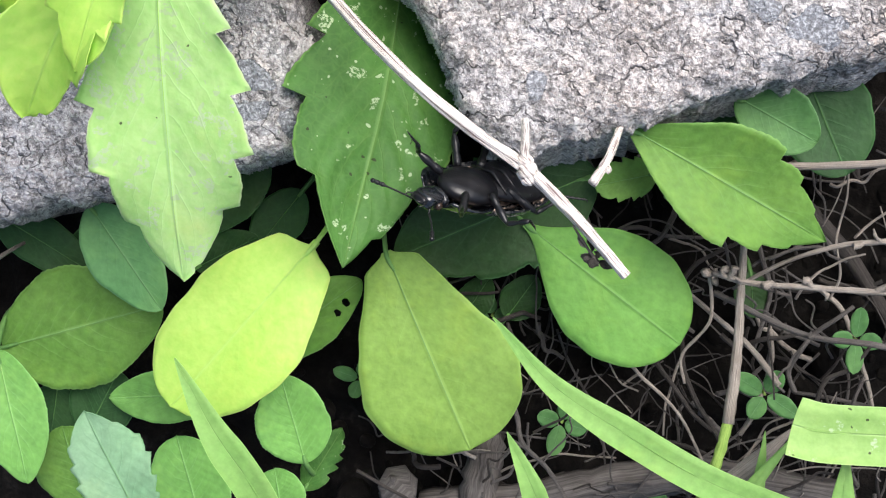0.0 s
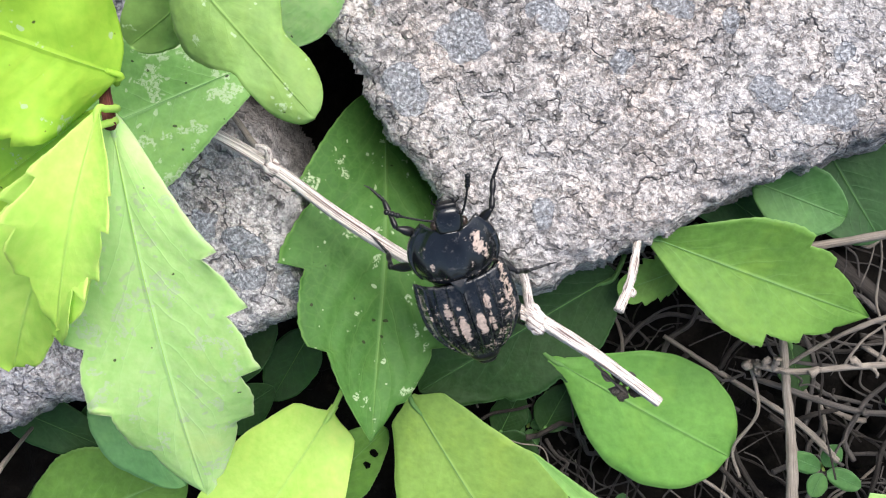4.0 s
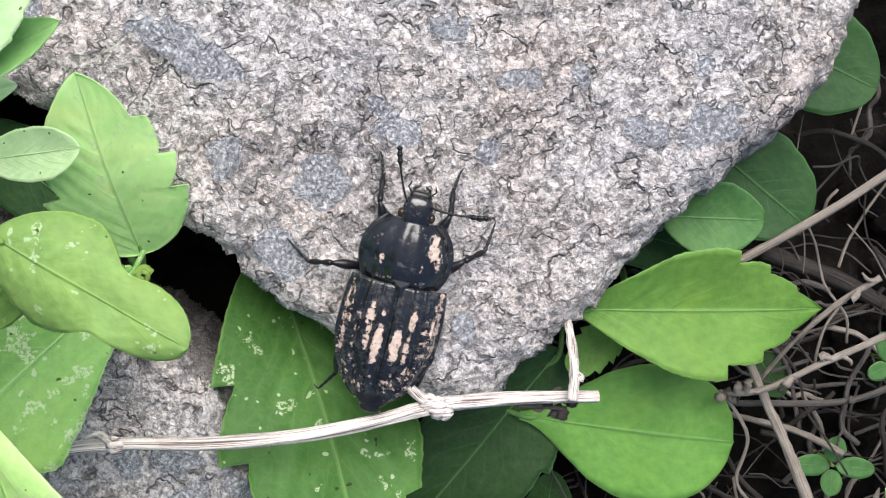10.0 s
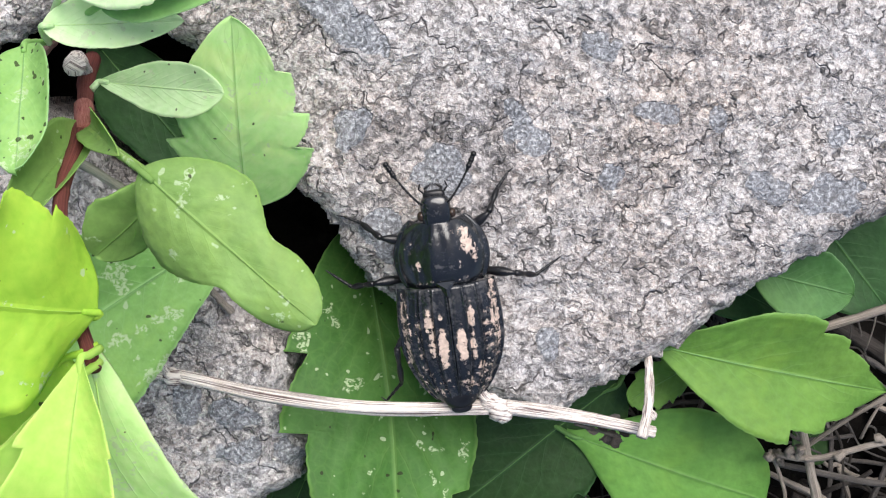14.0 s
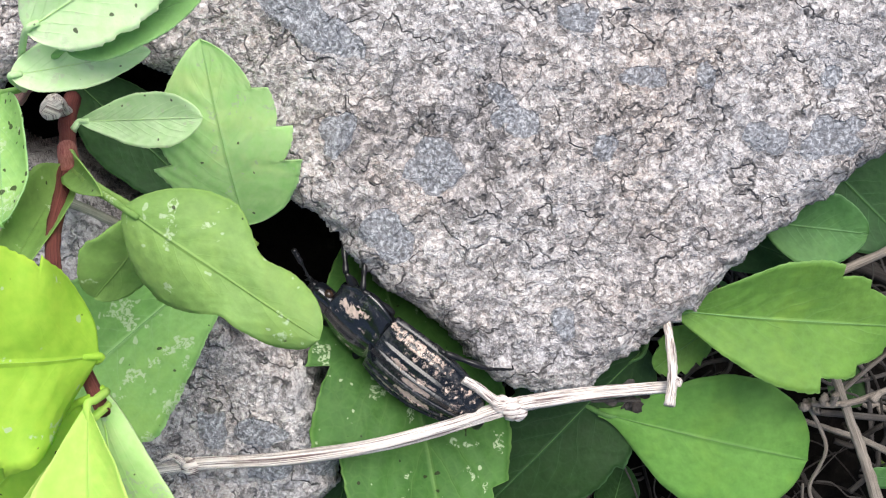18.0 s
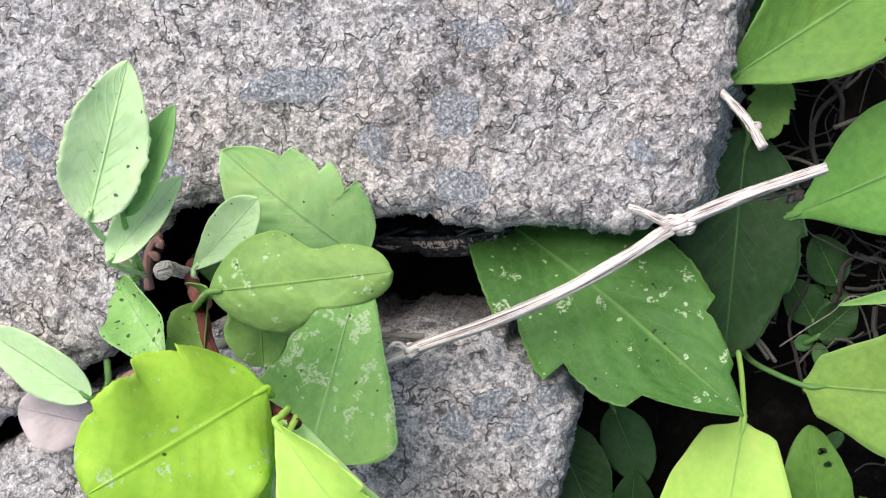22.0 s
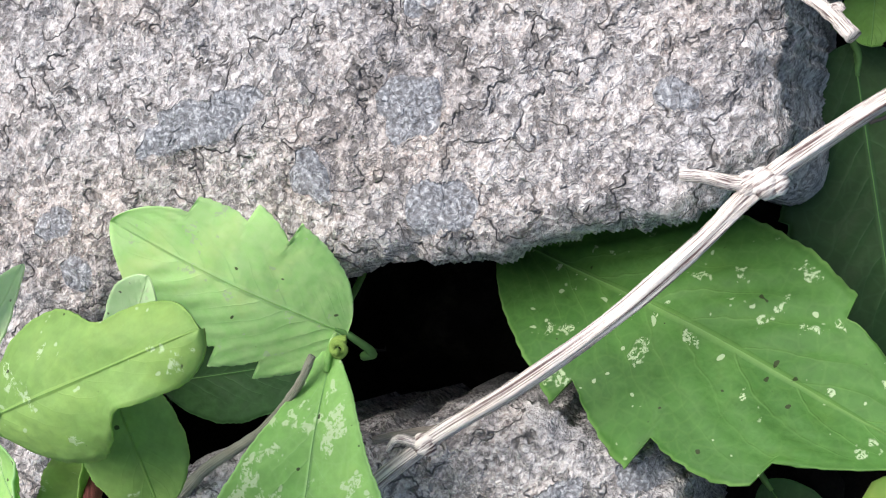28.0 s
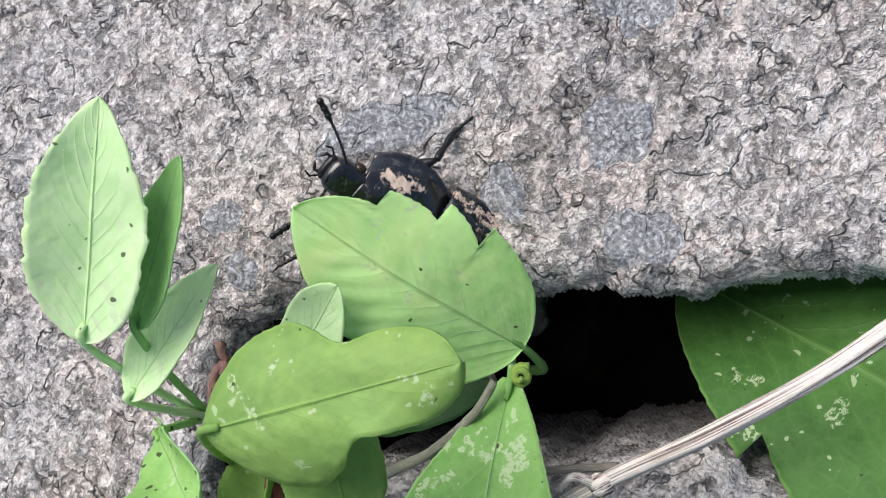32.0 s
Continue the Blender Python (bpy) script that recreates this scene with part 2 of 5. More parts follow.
        dot = ramp(nt, noise_tex(nt, 1350, 0, 0.5, v), [(dots, (1, 1, 1)), (dots + 0.025, (0, 0, 0))])
        col = mixc(nt, mixc(nt, 1.0, dot, (0.85, 0.85, 0.85), "MULTIPLY"), col, (0.03, 0.035, 0.012))
    nt.links.new(col, p.inputs["Base Color"])
    p.inputs["Roughness"].default_value = gloss
    p.inputs["Specular IOR Level"].default_value = 0.32
    puff = noise_tex(nt, 300, 3, 0.55, v)
    nt.links.new(bump(nt, both, 0.55, 0.0003, bump(nt, fine, 0.3, 0.0002, bump(nt, puff, 0.35, 0.0009))), p.inputs["Normal"])
    t = nt.nodes.new("ShaderNodeBsdfTranslucent")
    nt.links.new(mixc(nt, 1.0, col, (0.85, 1.0, 0.65), "MULTIPLY"), t.inputs["Color"])
    mix = nt.nodes.new("ShaderNodeMixShader")
    mix.inputs[0].default_value = through
    nt.links.new(p.outputs[0], mix.inputs[1])
    nt.links.new(t.outputs[0], mix.inputs[2])
    nt.links.new(mix.outputs[0], nt.nodes["Material Output"].inputs["Surface"])
    return m


def dry_material(name, a, b, scale=300, stretch=12, lo=0.35, hi=0.62):
    """Dry bark and straw, streaked along the stem by its own uv."""
    m, nt, p = material(name)
    uv = coords(nt, "UV")
    mp = node(nt, "Mapping", Scale=(1.2, stretch, 1))
    nt.links.new(uv, mp.inputs["Vector"])
    streak = noise_tex(nt, 3.0, 5, 0.7, mp.outputs[0])
    v = coords(nt)
    col = mixc(nt, ramp(nt, streak, [(lo, (0, 0, 0)), (hi, (1, 1, 1))]), a, b)
    col = mixc(nt, 0.4, col, ramp(nt, noise_tex(nt, scale, 4, 0.6, v), [(0.3, (0.25, 0.22, 0.2)), (0.7, (0.75, 0.75, 0.75))]), "OVERLAY")
    nt.links.new(col, p.inputs["Base Color"])
    p.inputs["Roughness"].default_value = 0.8
    p.inputs["Specular IOR Level"].default_value = 0.25
    nt.links.new(bump(nt, streak, 0.7, 0.0004), p.inputs["Normal"])
    return m


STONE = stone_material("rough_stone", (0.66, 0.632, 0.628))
SOIL = soil_material()
LEAF_MID = leaf_material("leaf_green", (0.07, 0.19, 0.035), (0.11, 0.26, 0.05), (0.18, 0.36, 0.1))
LEAF_SPOT = leaf_material("leaf_green_mottled", (0.05, 0.148, 0.018), (0.092, 0.234, 0.03), (0.19, 0.36, 0.06), 0.35)
LEAF_SPOT2 = leaf_material("leaf_green_speckled", (0.17, 0.38, 0.06), (0.3, 0.54, 0.1), (0.38, 0.62, 0.17), 1.15)
LEAF_SPOTLESS = leaf_material("leaf_plain_green", (0.16, 0.38, 0.05), (0.23, 0.49, 0.08), (0.28, 0.54, 0.12))
LEAF_BRIGHT = leaf_material("leaf_sunlit_green", (0.105, 0.25, 0.026), (0.17, 0.335, 0.04), (0.21, 0.39, 0.075))
LEAF_SMOOTH = leaf_material("leaf_smooth_green", (0.12, 0.31, 0.036), (0.18, 0.4, 0.052), (0.2, 0.42, 0.07), gloss=0.56, veining=0.15)
LEAF_SMOOTH2 = leaf_material("leaf_smooth_yellowish", (0.18, 0.325, 0.037), (0.26, 0.43, 0.057), (0.29, 0.47, 0.08), gloss=0.56, veining=0.15)
LEAF_BLUE = leaf_material("leaf_blue_green", (0.085, 0.24, 0.05), (0.15, 0.35, 0.08), (0.17, 0.35, 0.1))
LEAF_LIGHT = leaf_material("leaf_fresh_green", (0.2, 0.42, 0.08), (0.3, 0.54, 0.13), (0.36, 0.58, 0.18))
LEAF_SPECKED = leaf_material("leaf_fresh_specked", (0.24, 0.46, 0.08), (0.36, 0.6, 0.13), (0.36, 0.58, 0.2), 0.5, dots=0.26)
LEAF_LIGHT_SPOT = leaf_material("leaf_fresh_mottled", (0.4, 0.65, 0.15), (0.54, 0.8, 0.22), (0.44, 0.68, 0.2), 0.35)
LEAF_LIGHT_BLOTCH = leaf_material("leaf_fresh_blotched", (0.42, 0.66, 0.14), (0.56, 0.79, 0.22), (0.55, 0.78, 0.25), 1.3)
LEAF_OLIVE = leaf_material("leaf_olive_green", (0.19, 0.34, 0.055), (0.26, 0.43, 0.08), (0.26, 0.43, 0.07), 0.1, veining=0.15)
LEAF_YELLOW = leaf_material("leaf_yellow_green", (0.43, 0.65, 0.07), (0.55, 0.79, 0.12), (0.51, 0.75, 0.12), veining=0.12)
LEAF_YELLOW_SPOT = leaf_material("leaf_yellow_green_mottled", (0.32, 0.56, 0.03), (0.48, 0.72, 0.06), (0.42, 0.66, 0.045), 0.15, veining=0.15)
LEAF_PALE = leaf_material("leaf_pale_underside", (0.46, 0.68, 0.21), (0.58, 0.77, 0.28), (0.5, 0.72, 0.22), 0.25, 0.6, through=0.15, veining=0.45, dots=0.18)
LEAF_GREY = leaf_material("leaf_grey_green", (0.2, 0.4, 0.13), (0.32, 0.5, 0.2), (0.17, 0.34, 0.12), 0.0, 0.6)
# two greens darkened to carry the shade under stones and other leaves
LEAF_SHADE = leaf_material("leaf_shade_green", (0.022, 0.075, 0.013), (0.043, 0.118, 0.023), (0.09, 0.22, 0.05))
LEAF_SHADE2 = leaf_material("leaf_deep_shade_green", (0.02, 0.058, 0.009), (0.034, 0.088, 0.014), (0.08, 0.18, 0.045))
GRASS = leaf_material("grass_green", (0.19, 0.39, 0.06), (0.27, 0.47, 0.085), (0.3, 0.5, 0.1), veining=0.0)
GRASS_PALE = leaf_material("grass_pale_green", (0.27, 0.48, 0.08), (0.38, 0.57, 0.12), (0.42, 0.6, 0.16), 0.2, veining=0.0)
PETAL = leaf_material("withered_petal", (0.55, 0.46, 0.3), (0.7, 0.66, 0.42), (0.6, 0.5, 0.32))
TWIG = dry_material("bleached_twig", (0.16, 0.105, 0.1), (0.9, 0.83, 0.77), 700, 9, 0.4, 0.52)
STRAW = dry_material("dry_straw", (0.14, 0.12, 0.1), (0.42, 0.375, 0.325))
ROOT = dry_material("dry_root", (0.014, 0.012, 0.011), (0.07, 0.062, 0.056))
ROOT_PALE = dry_material("pale_root", (0.04, 0.036, 0.034), (0.16, 0.147, 0.137))
RED_DRY = dry_material("dead_red_stem", (0.16, 0.07, 0.06), (0.4, 0.26, 0.22))
RED_NODE = dry_material("pink_stem_node", (0.2, 0.05, 0.05), (0.42, 0.18, 0.15))
RED_STEM = dry_material("red_stem", (0.075, 0.018, 0.018), (0.19, 0.062, 0.05))
RIB_GREEN = leaf_material("pale_rib", (0.18, 0.38, 0.075), (0.23, 0.44, 0.1), (0.22, 0.42, 0.1), veining=0.0)
RIB_LIGHT = leaf_material("light_rib", (0.46, 0.7, 0.1), (0.52, 0.76, 0.14), (0.52, 0.76, 0.14), veining=0.0)
RIB_FRESH = leaf_material("fresh_rib", (0.29, 0.55, 0.1), (0.36, 0.62, 0.13), (0.36, 0.62, 0.13), veining=0.0)
RIB_DIM = leaf_material("faint_rib", (0.13, 0.29, 0.05), (0.17, 0.34, 0.065), (0.16, 0.33, 0.06), veining=0.0)
GREY_STALK = dry_material("grey_stalk", (0.17, 0.18, 0.13), (0.4, 0.41, 0.32))
GREEN_STEM = dry_material("green_stem", (0.16, 0.3, 0.05), (0.34, 0.5, 0.12))


# ---- mesh helpers; lengths in centimetres ----
def mesh_of(name, verts, faces, mat, uvs=None, smooth=True, attrs=None):
    me = bpy.data.meshes.new(name)
    me.from_pydata([tuple(c * CM for c in v) for v in verts], [], [tuple(f) for f in faces])
    me.materials.append(mat)
    if smooth:
        me.polygons.foreach_set("use_smooth", [True] * len(me.polygons))
    if uvs is not None:
        layer = me.uv_layers.new(name="UVMap")
        loops = np.zeros(len(me.loops), dtype=np.int32)
        me.loops.foreach_get("vertex_index", loops)
        layer.data.foreach_set("uv", np.asarray(uvs, dtype=np.float32)[loops].ravel())
    for key, values in (attrs or {}).items():
        me.attributes.new(key, "FLOAT", "POINT").data.foreach_set("value", np.asarray(values, dtype=np.float32))
    me.update()
    return me


def part(name, mesh, parent=None, label=""):
    ob = new(name, mesh)
    if parent is not None:
        ob.parent = parent
    if label:
        tagged(ob, label)
    return ob


def thing(name, label, category, group="", kind="", at=(0, 0, 0)):
    ob = new(name)
    ob.empty_display_size = 0.01
    ob.location = Vector(at) * CM
    return tagged(ob, label, category, group, kind)


def tube(points, radii, sides=8, rough=0.0, seed=0, flutes=0):
    """Verts, faces and uvs of a round stem along points, with some bumps."""
    rnd = random.Random(seed)
    pts = [Vector(p) for p in points]
    verts, faces, uvs = [], [], []
    ref = Vector((0.13, 0.21, 1)).normalized()
    n = len(pts)
    for i, p in enumerate(pts):
        d = (pts[min(i + 1, n - 1)] - pts[max(i - 1, 0)]).normalized()
        a = d.cross(ref)
        a = a.normalized() if a.length > 1e-4 else d.orthogonal().normalized()
        b = a.cross(d)
        for k in range(sides):
            w = 2 * pi * k / sides
            r = radii[i] * (1 + rough * (rnd.random() - 0.5))
            if flutes:
                r *= 1 + 0.17 * cos(flutes * w + 2.2 * sin(i * 0.07)) * (0.6 + 0.4 * sin(i * 0.31 + k))
            verts.append(p + a * (cos(w) * r) + b * (sin(w) * r))
            uvs.append((i / (n - 1), k / sides))
    for i in range(n - 1):
        for k in range(sides):
            k2 = (k + 1) % sides
            faces.append((i * sides + k, i * sides + k2, (i + 1) * sides + k2, (i + 1) * sides + k))
    faces.append(tuple(range(sides))[::-1])
    faces.append(tuple((n - 1) * sides + k for k in range(sides)))
    return verts, faces, uvs


def spline(points, steps):
    """Catmull-Rom through points."""
    pts = [Vector(p) for p in points]
    pts = [pts[0] * 2 - pts[1]] + pts + [pts[-1] * 2 - pts[-2]]
    out = []
    for i in range(1, len(pts) - 2):
        a, b, c, d = pts[i - 1 : i + 3]
        for k in range(steps):
            t = k / steps
            out.append(0.5 * (2 * b + (c - a) * t + (2 * a - 5 * b + 4 * c - d) * t * t + (3 * b - a - 3 * c + d) * t ** 3))
    out.append(pts[-2])
    return out


def stem_mesh(name, points, r0, r1, mat, steps=6, sides=8, rough=0.15, seed=0, flutes=0):
    line = spline(points, steps)
    n = len(line)
    radii = [r0 + (r1 - r0) * i / (n - 1) for i in range(n)]
    v, f, uv = tube(line, radii, sides, rough, seed, flutes)
    return mesh_of(name, v, f, mat, uv)


SHAPES = {
    "spoon": lambda u: (sin(pi * min(1, u ** 1.25)) ** 0.62) * (0.62 + 0.38 * u) + 0.02,
    "oval": lambda u: sin(pi * u ** 0.92) ** 0.62 + 0.01,
    "lance": lambda u: (sin(pi * u ** 0.72) ** 0.9) * 1.0 + 0.01,
    "round": lambda u: sin(pi * u) ** 0.5 + 0.01,
    "toothed": lambda u: (sin(pi * u ** 1.12) ** 0.8) + 0.012,
    "wide": lambda u: (sin(pi * min(u, 0.78) ** 0.95) ** 0.62) * (1 - 0.25 * min(u, 0.78) ** 4) * min(1.0, (1 - u) / 0.22) ** 0.92 + 0.012,
    "ovate": lambda u: (sin(pi * u ** 0.8) ** 0.7) + 0.01,
    "broad": lambda u: (sin(pi * u ** 0.95) ** 0.5) * (0.88 + 0.12 * u) + 0.015,
    "kite": lambda u: (0.05 + 0.27 * smooth_step(u, 0.0, 0.07) + 0.68 * smooth_step(u, 0.0, 0.66) ** 0.75) * (1 - max(0.0, (u - 0.6) / 0.4) ** 2.7) ** 0.5 + 0.01,
    "eared": lambda u: (0.05 + 0.4 * smooth_step(u, 0.03, 0.08) + 0.55 * sin(pi / 2 * min(1.0, max(0.0, u - 0.05) / 0.46))) * (1 - max(0.0, (u - 0.52) / 0.48) ** 2.1) ** 0.5 + 0.008,
    "pointed": lambda u: sin(pi * u ** 1.04) ** 1.02 + 0.012,
    "spatula": lambda u: (0.05 + 0.95 * smooth_step(u, 0.0, 0.5) ** 0.9) * (1 - max(0.0, (u - 0.58) / 0.42) ** 2.3) ** 0.5 + 0.008,
    "delta": lambda u: (0.05 + 0.95 * u ** 0.85) * (1 - max(0.0, (u - 0.78) / 0.22) ** 2.2) ** 0.5 + 0.01,
    "lobed": lambda u: (sin(pi * min(1.0, u / 0.66)) ** 2.8 + (0.58 * sqrt(max(0.0, 1 - ((u - 0.72) / 0.28) ** 2))) ** 4) ** 0.25 + 0.01,
}


RIB = []


def rib_mesh(mat, thick):
    """The midrib of the blade that was made last."""
    n = len(RIB)
    v, f, uv = tube(RIB, [thick * (1 - 0.85 * i / (n - 1)) for i in range(n)], 6)
    return mesh_of("midrib", v, f, mat, uv)


def leaf_mesh(name, base, tip, width, shape, mat, up=(0, 0, 1), teeth=0, tooth=0.12, bend=0.0, cup=0.0, wave=0.04, sway=0.0, seed=0, nu=72, nv=17, thick=0.018, twist=0.0, holes=(), fine=0.02, quilt=0.016, fold=0.1, ragged=0.03, lop=0.0):
    """A leaf blade from base to tip with its midrib. bend lifts the middle, cup lifts the sides, wave ruffles, sway bows it sideways, ragged makes the margin uneven, lop widens one half."""
    rnd = random.Random(seed)
    base, tip = Vector(base), Vector(tip)
    along = tip - base
    length = along.length
    along.normalize()
    side = Vector(up).cross(along).normalized()
    norm = along.cross(side).normalized()
    prof = SHAPES[shape]
    ph = [rnd.uniform(0, 6.28) for _ in range(4)]
    verts, uvs = [], []
    for layer in (0, 1):
        for i in range(nu + 1):
            u = i / nu
            h = prof(u) * width / 2
            for j in range(nv):
                s = 2 * j / (nv - 1) - 1
                hh = h
                if isinstance(teeth, tuple):
                    cut = max([tooth * max(0.0, 1 - (u - k) / 0.2) ** 1.3 for k in teeth[1 if s > 0 else 0] if u >= k] or [0.0])
                    hh = h * (1 - cut * abs(s) ** 3)
                elif teeth:
                    saw = (u * teeth + (0.25 if s > 0 else 0)) % 1.0
                    cut = tooth * (1 - saw) * (1 if 0.3 < u < 0.97 else 0)
                    hh = h * (1 - cut * abs(s) ** 3)
                if lop and s < 0:
                    hh *= 1 + lop * sin(pi * u ** 1.7)
                if ragged:
                    k = ph[1] if s > 0 else ph[2] + 1.7
                    hh *= 1 + ragged * (sin(6.5 * u + k) + 0.55 * sin(15 * u + 2 * k) + 0.3 * sin(37 * u + 3 * k)) * min(1.0, 4 * u)
                if fine and abs(s) > 0.8:
                    hh *= 1 - fine * ((u * 26 + ph[3] + (0.4 if s > 0 else 0)) % 1.0) * (abs(s) - 0.8) * 5
                y = s * hh + sway * length * sin(pi * u)
                z = bend * length * sin(pi * u) + cup * width * (s * hh / (width / 2)) ** 2
                z += wave * width * abs(s) ** 1.5 * (sin(7 * u + ph[0] + (2 if s > 0 else 0)) * 0.6 + sin(15 * u + ph[1]) * 0.3)
                z += quilt * width * (cos(2 * pi * (9 * u - 3 * abs(s) - s * s) + 1.3 * sin(5 * u + 4 * s + ph[0]) + (0.9 if s > 0 else 0.0)) * min(1.0, 3 * abs(s)) * (1 - 0.6 * abs(s)) * min(1.0, 1.4 * prof(u)) ** 2 + 0.5 * sin(11 * u + 3 * s + ph[2]))
                z += fold * hh * (sqrt(s * s + 0.01) - 0.1)
                z += twist * (u - 0.5) * y
                z -= 0.008 * width * max(0.0, 1 - abs(s) * 4)
                z -= thick * layer
                verts.append(base + along * (u * length) + side * y + norm * z)
                uvs.append((u, 0.5 + s / 2))
    faces = []
    m = (nu + 1) * nv
    for i in range(nu):
        for j in range(nv - 1):
            a = i * nv + j
            faces.append((a, a + nv, a + nv + 1, a + 1))
            faces.append((m + a, m + a + 1, m + a + nv + 1, m + a + nv))
        for j, flip in ((0, False), (nv - 1, True)):
            a = i * nv + j
            q = (a, m + a, m + a + nv, a + nv)
            faces.append(q[::-1] if flip else q)
    ribs = [base + along * (k / 30 * length) + side * (sway * length * sin(pi * k / 30)) + norm * (bend * length * sin(pi * k / 30) + quilt * 0.5 * width * sin(11 * k / 30 + ph[2]) - 0.007 * width) for k in range(1, 29)]
    RIB.clear()
    RIB.extend(ribs)
    # eaten holes: the net is pushed outward round each one, and the middle is left out
    for a, b, r in holes:
        far = 1.7 * r
        k = width / length * prof(a)
        dist = [sqrt((p[0] - a) ** 2 + ((p[1] - b) * k) ** 2) for p in uvs]
        faces = [f for f in faces if not all(dist[i] < 0.42 * far for i in f)]
        hx, hy = base + along * (a * length), side * ((2 * b - 1) * prof(a) * width / 2 + sway * length * sin(pi * a))
        centre = hx + hy
        for i, d in enumerate(dist):
            if d < far:
                flat = verts[i] - centre
                lift = norm * flat.dot(norm)
                flat -= lift
                if flat.length > 1e-6:
                    verts[i] = centre + lift + flat.normalized() * (length * sqrt(r * r + d * d * (far * far - r * r) / (far * far)))
    return mesh_of(name, verts, faces, mat, uvs)


def smooth_step(x, a, b):
    """0 below a, 1 above b, eased between."""
    t = np.clip((x - a) / (b - a), 0, 1)
    return t * t * (3 - 2 * t)


def grid_noise(x, y, cell, seed):
    """Smooth value noise on arrays, with one random value a cell."""
    rng = np.random.RandomState(seed)
    table = rng.rand(256, 256)
    fx, fy = x / cell, y / cell
    ix, iy = np.floor(fx).astype(int), np.floor(fy).astype(int)
    tx, ty = fx - ix, fy - iy
    tx, ty = tx * tx * (3 - 2 * tx), ty * ty * (3 - 2 * ty)
    g = lambda a, b: table[a % 256, b % 256]
    return (g(ix, iy) * (1 - tx) + g(ix + 1, iy) * tx) * (1 - ty) + (g(ix, iy + 1) * (1 - tx) + g(ix + 1, iy + 1) * tx) * ty


def edge_distance(x, y, poly):
    """Signed distance to a closed outline, positive inside."""
    d = np.full(x.shape, 1e9)
    inside = np.zeros(x.shape, bool)
    n = len(poly)
    for i in range(n):
        (ax, ay), (bx, by) = poly[i], poly[(i + 1) % n]
        ex, ey = bx - ax, by - ay
        t = np.clip(((x - ax) * ex + (y - ay) * ey) / (ex * ex + ey * ey), 0, 1)
        d = np.minimum(d, np.hypot(x - ax - t * ex, y - ay - t * ey))
        if ay != by:
            inside ^= ((ay > y) != (by > y)) & (x < ex * (y - ay) / ey + ax)
    return np.where(inside, d, -d)


def stone_mesh(name, poly, top, bottom, step, mat, seed, patches=(), tilt=(0, 0), round_edge=0.25, undercut=0.1, flare=0.0):
    """A rough broken stone: hummocky top sheet, ragged rim, sides that run down to bottom."""
    xs = np.arange(min(p[0] for p in poly) - step, max(p[0] for p in poly) + step, step)
    ys = np.arange(min(p[1] for p in poly) - step, max(p[1] for p in poly) + step, step)
    x, y = np.meshgrid(xs, ys, indexing="ij")
    ragged = 0.16 * (grid_noise(x, y, 0.55, seed) - 0.5) + 0.13 * (grid_noise(x, y, 0.2, seed + 1) - 0.5) + 0.06 * (grid_noise(x, y, 0.09, seed + 2) - 0.5)
    d = edge_distance(x, y, poly) + ragged
    chips = grid_noise(x + 0.3 * grid_noise(x, y, 0.4, seed + 9), y, 0.17, seed + 3)
    flat = np.floor(chips * 5) / 5 * 0.7 + chips * 0.3
    slow = grid_noise(x + 0.25 * chips, y + 0.25 * grid_noise(x, y, 0.33, seed + 15), 0.5, seed + 16)
    z = 0.10 * (grid_noise(x, y, 0.9, seed + 4) - 0.5) + 0.05 * (grid_noise(x, y, 0.38, seed + 14) - 0.5) + 0.05 * (flat - 0.5) + 0.05 * (np.floor(7 * slow) / 7 - 0.5) + 0.035 * (np.floor(4 * grid_noise(x + 0.05 * chips, y, 0.11, seed + 5)) / 4 - 0.5) + 0.03 * (grid_noise(x + 0.03 * chips, y, 0.06, seed + 6) - 0.5)
    patch = np.zeros(x.shape)
    for cx, cy, la, lb, turn, power in patches:
        c, s = cos(radians(turn)), sin(radians(turn))
        u, v = (x - cx) * c + (y - cy) * s, -(x - cx) * s + (y - cy) * c
        q = (np.abs(u) / la) ** 2.6 + (np.abs(v) / lb) ** 2.6 + 1.5 * (grid_noise(x, y, 0.3, seed + 7) - 0.5) + 1.0 * (grid_noise(x, y, 0.1, seed + 8) - 0.5)
        w = smooth_step(1.1 - q, 0, 0.4)
        patch = np.maximum(patch, w * power)
        z = z * (1 - 0.65 * w) + w * 0.015
    z -= round_edge * np.clip(1 - d / (round_edge * 1.3), 0, 1) ** 2
    z += top + tilt[0] * x + tilt[1] * y
    keep = d > 0
    faces_ok = keep[:-1, :-1] & keep[1:, :-1] & keep[1:, 1:] & keep[:-1, 1:]
    ids = np.arange(x.size).reshape(x.shape)
    quads = np.stack([ids[:-1, :-1], ids[1:, :-1], ids[1:, 1:], ids[:-1, 1:]], -1)[faces_ok]
    used = np.unique(quads)
    remap = np.full(x.size, -1)
    remap[used] = np.arange(len(used))
    quads = remap[quads]
    verts = np.stack([x.ravel()[used], y.ravel()[used], z.ravel()[used]], 1)
    pa = patch.ravel()[used]
    edges = np.concatenate([quads[:, [k, (k + 1) % 4]] for k in range(4)])
    keys = {}
    for a, b in edges.tolist():
        keys[(a, b)] = 1
    rim = [(a, b) for a, b in keys if (b, a) not in keys]
    rim_ids = sorted({v for e in rim for v in e})
    pos = {v: i for i, v in enumerate(rim_ids)}
    rv = verts[rim_ids]
    # the rim goes down in rough steps, pulled under the top
    gx = edge_distance(rv[:, 0] + 0.05, rv[:, 1], poly) - edge_distance(rv[:, 0] - 0.05, rv[:, 1], poly)
    gy = edge_distance(rv[:, 0], rv[:, 1] + 0.05, poly) - edge_distance(rv[:, 0], rv[:, 1] - 0.05, poly)
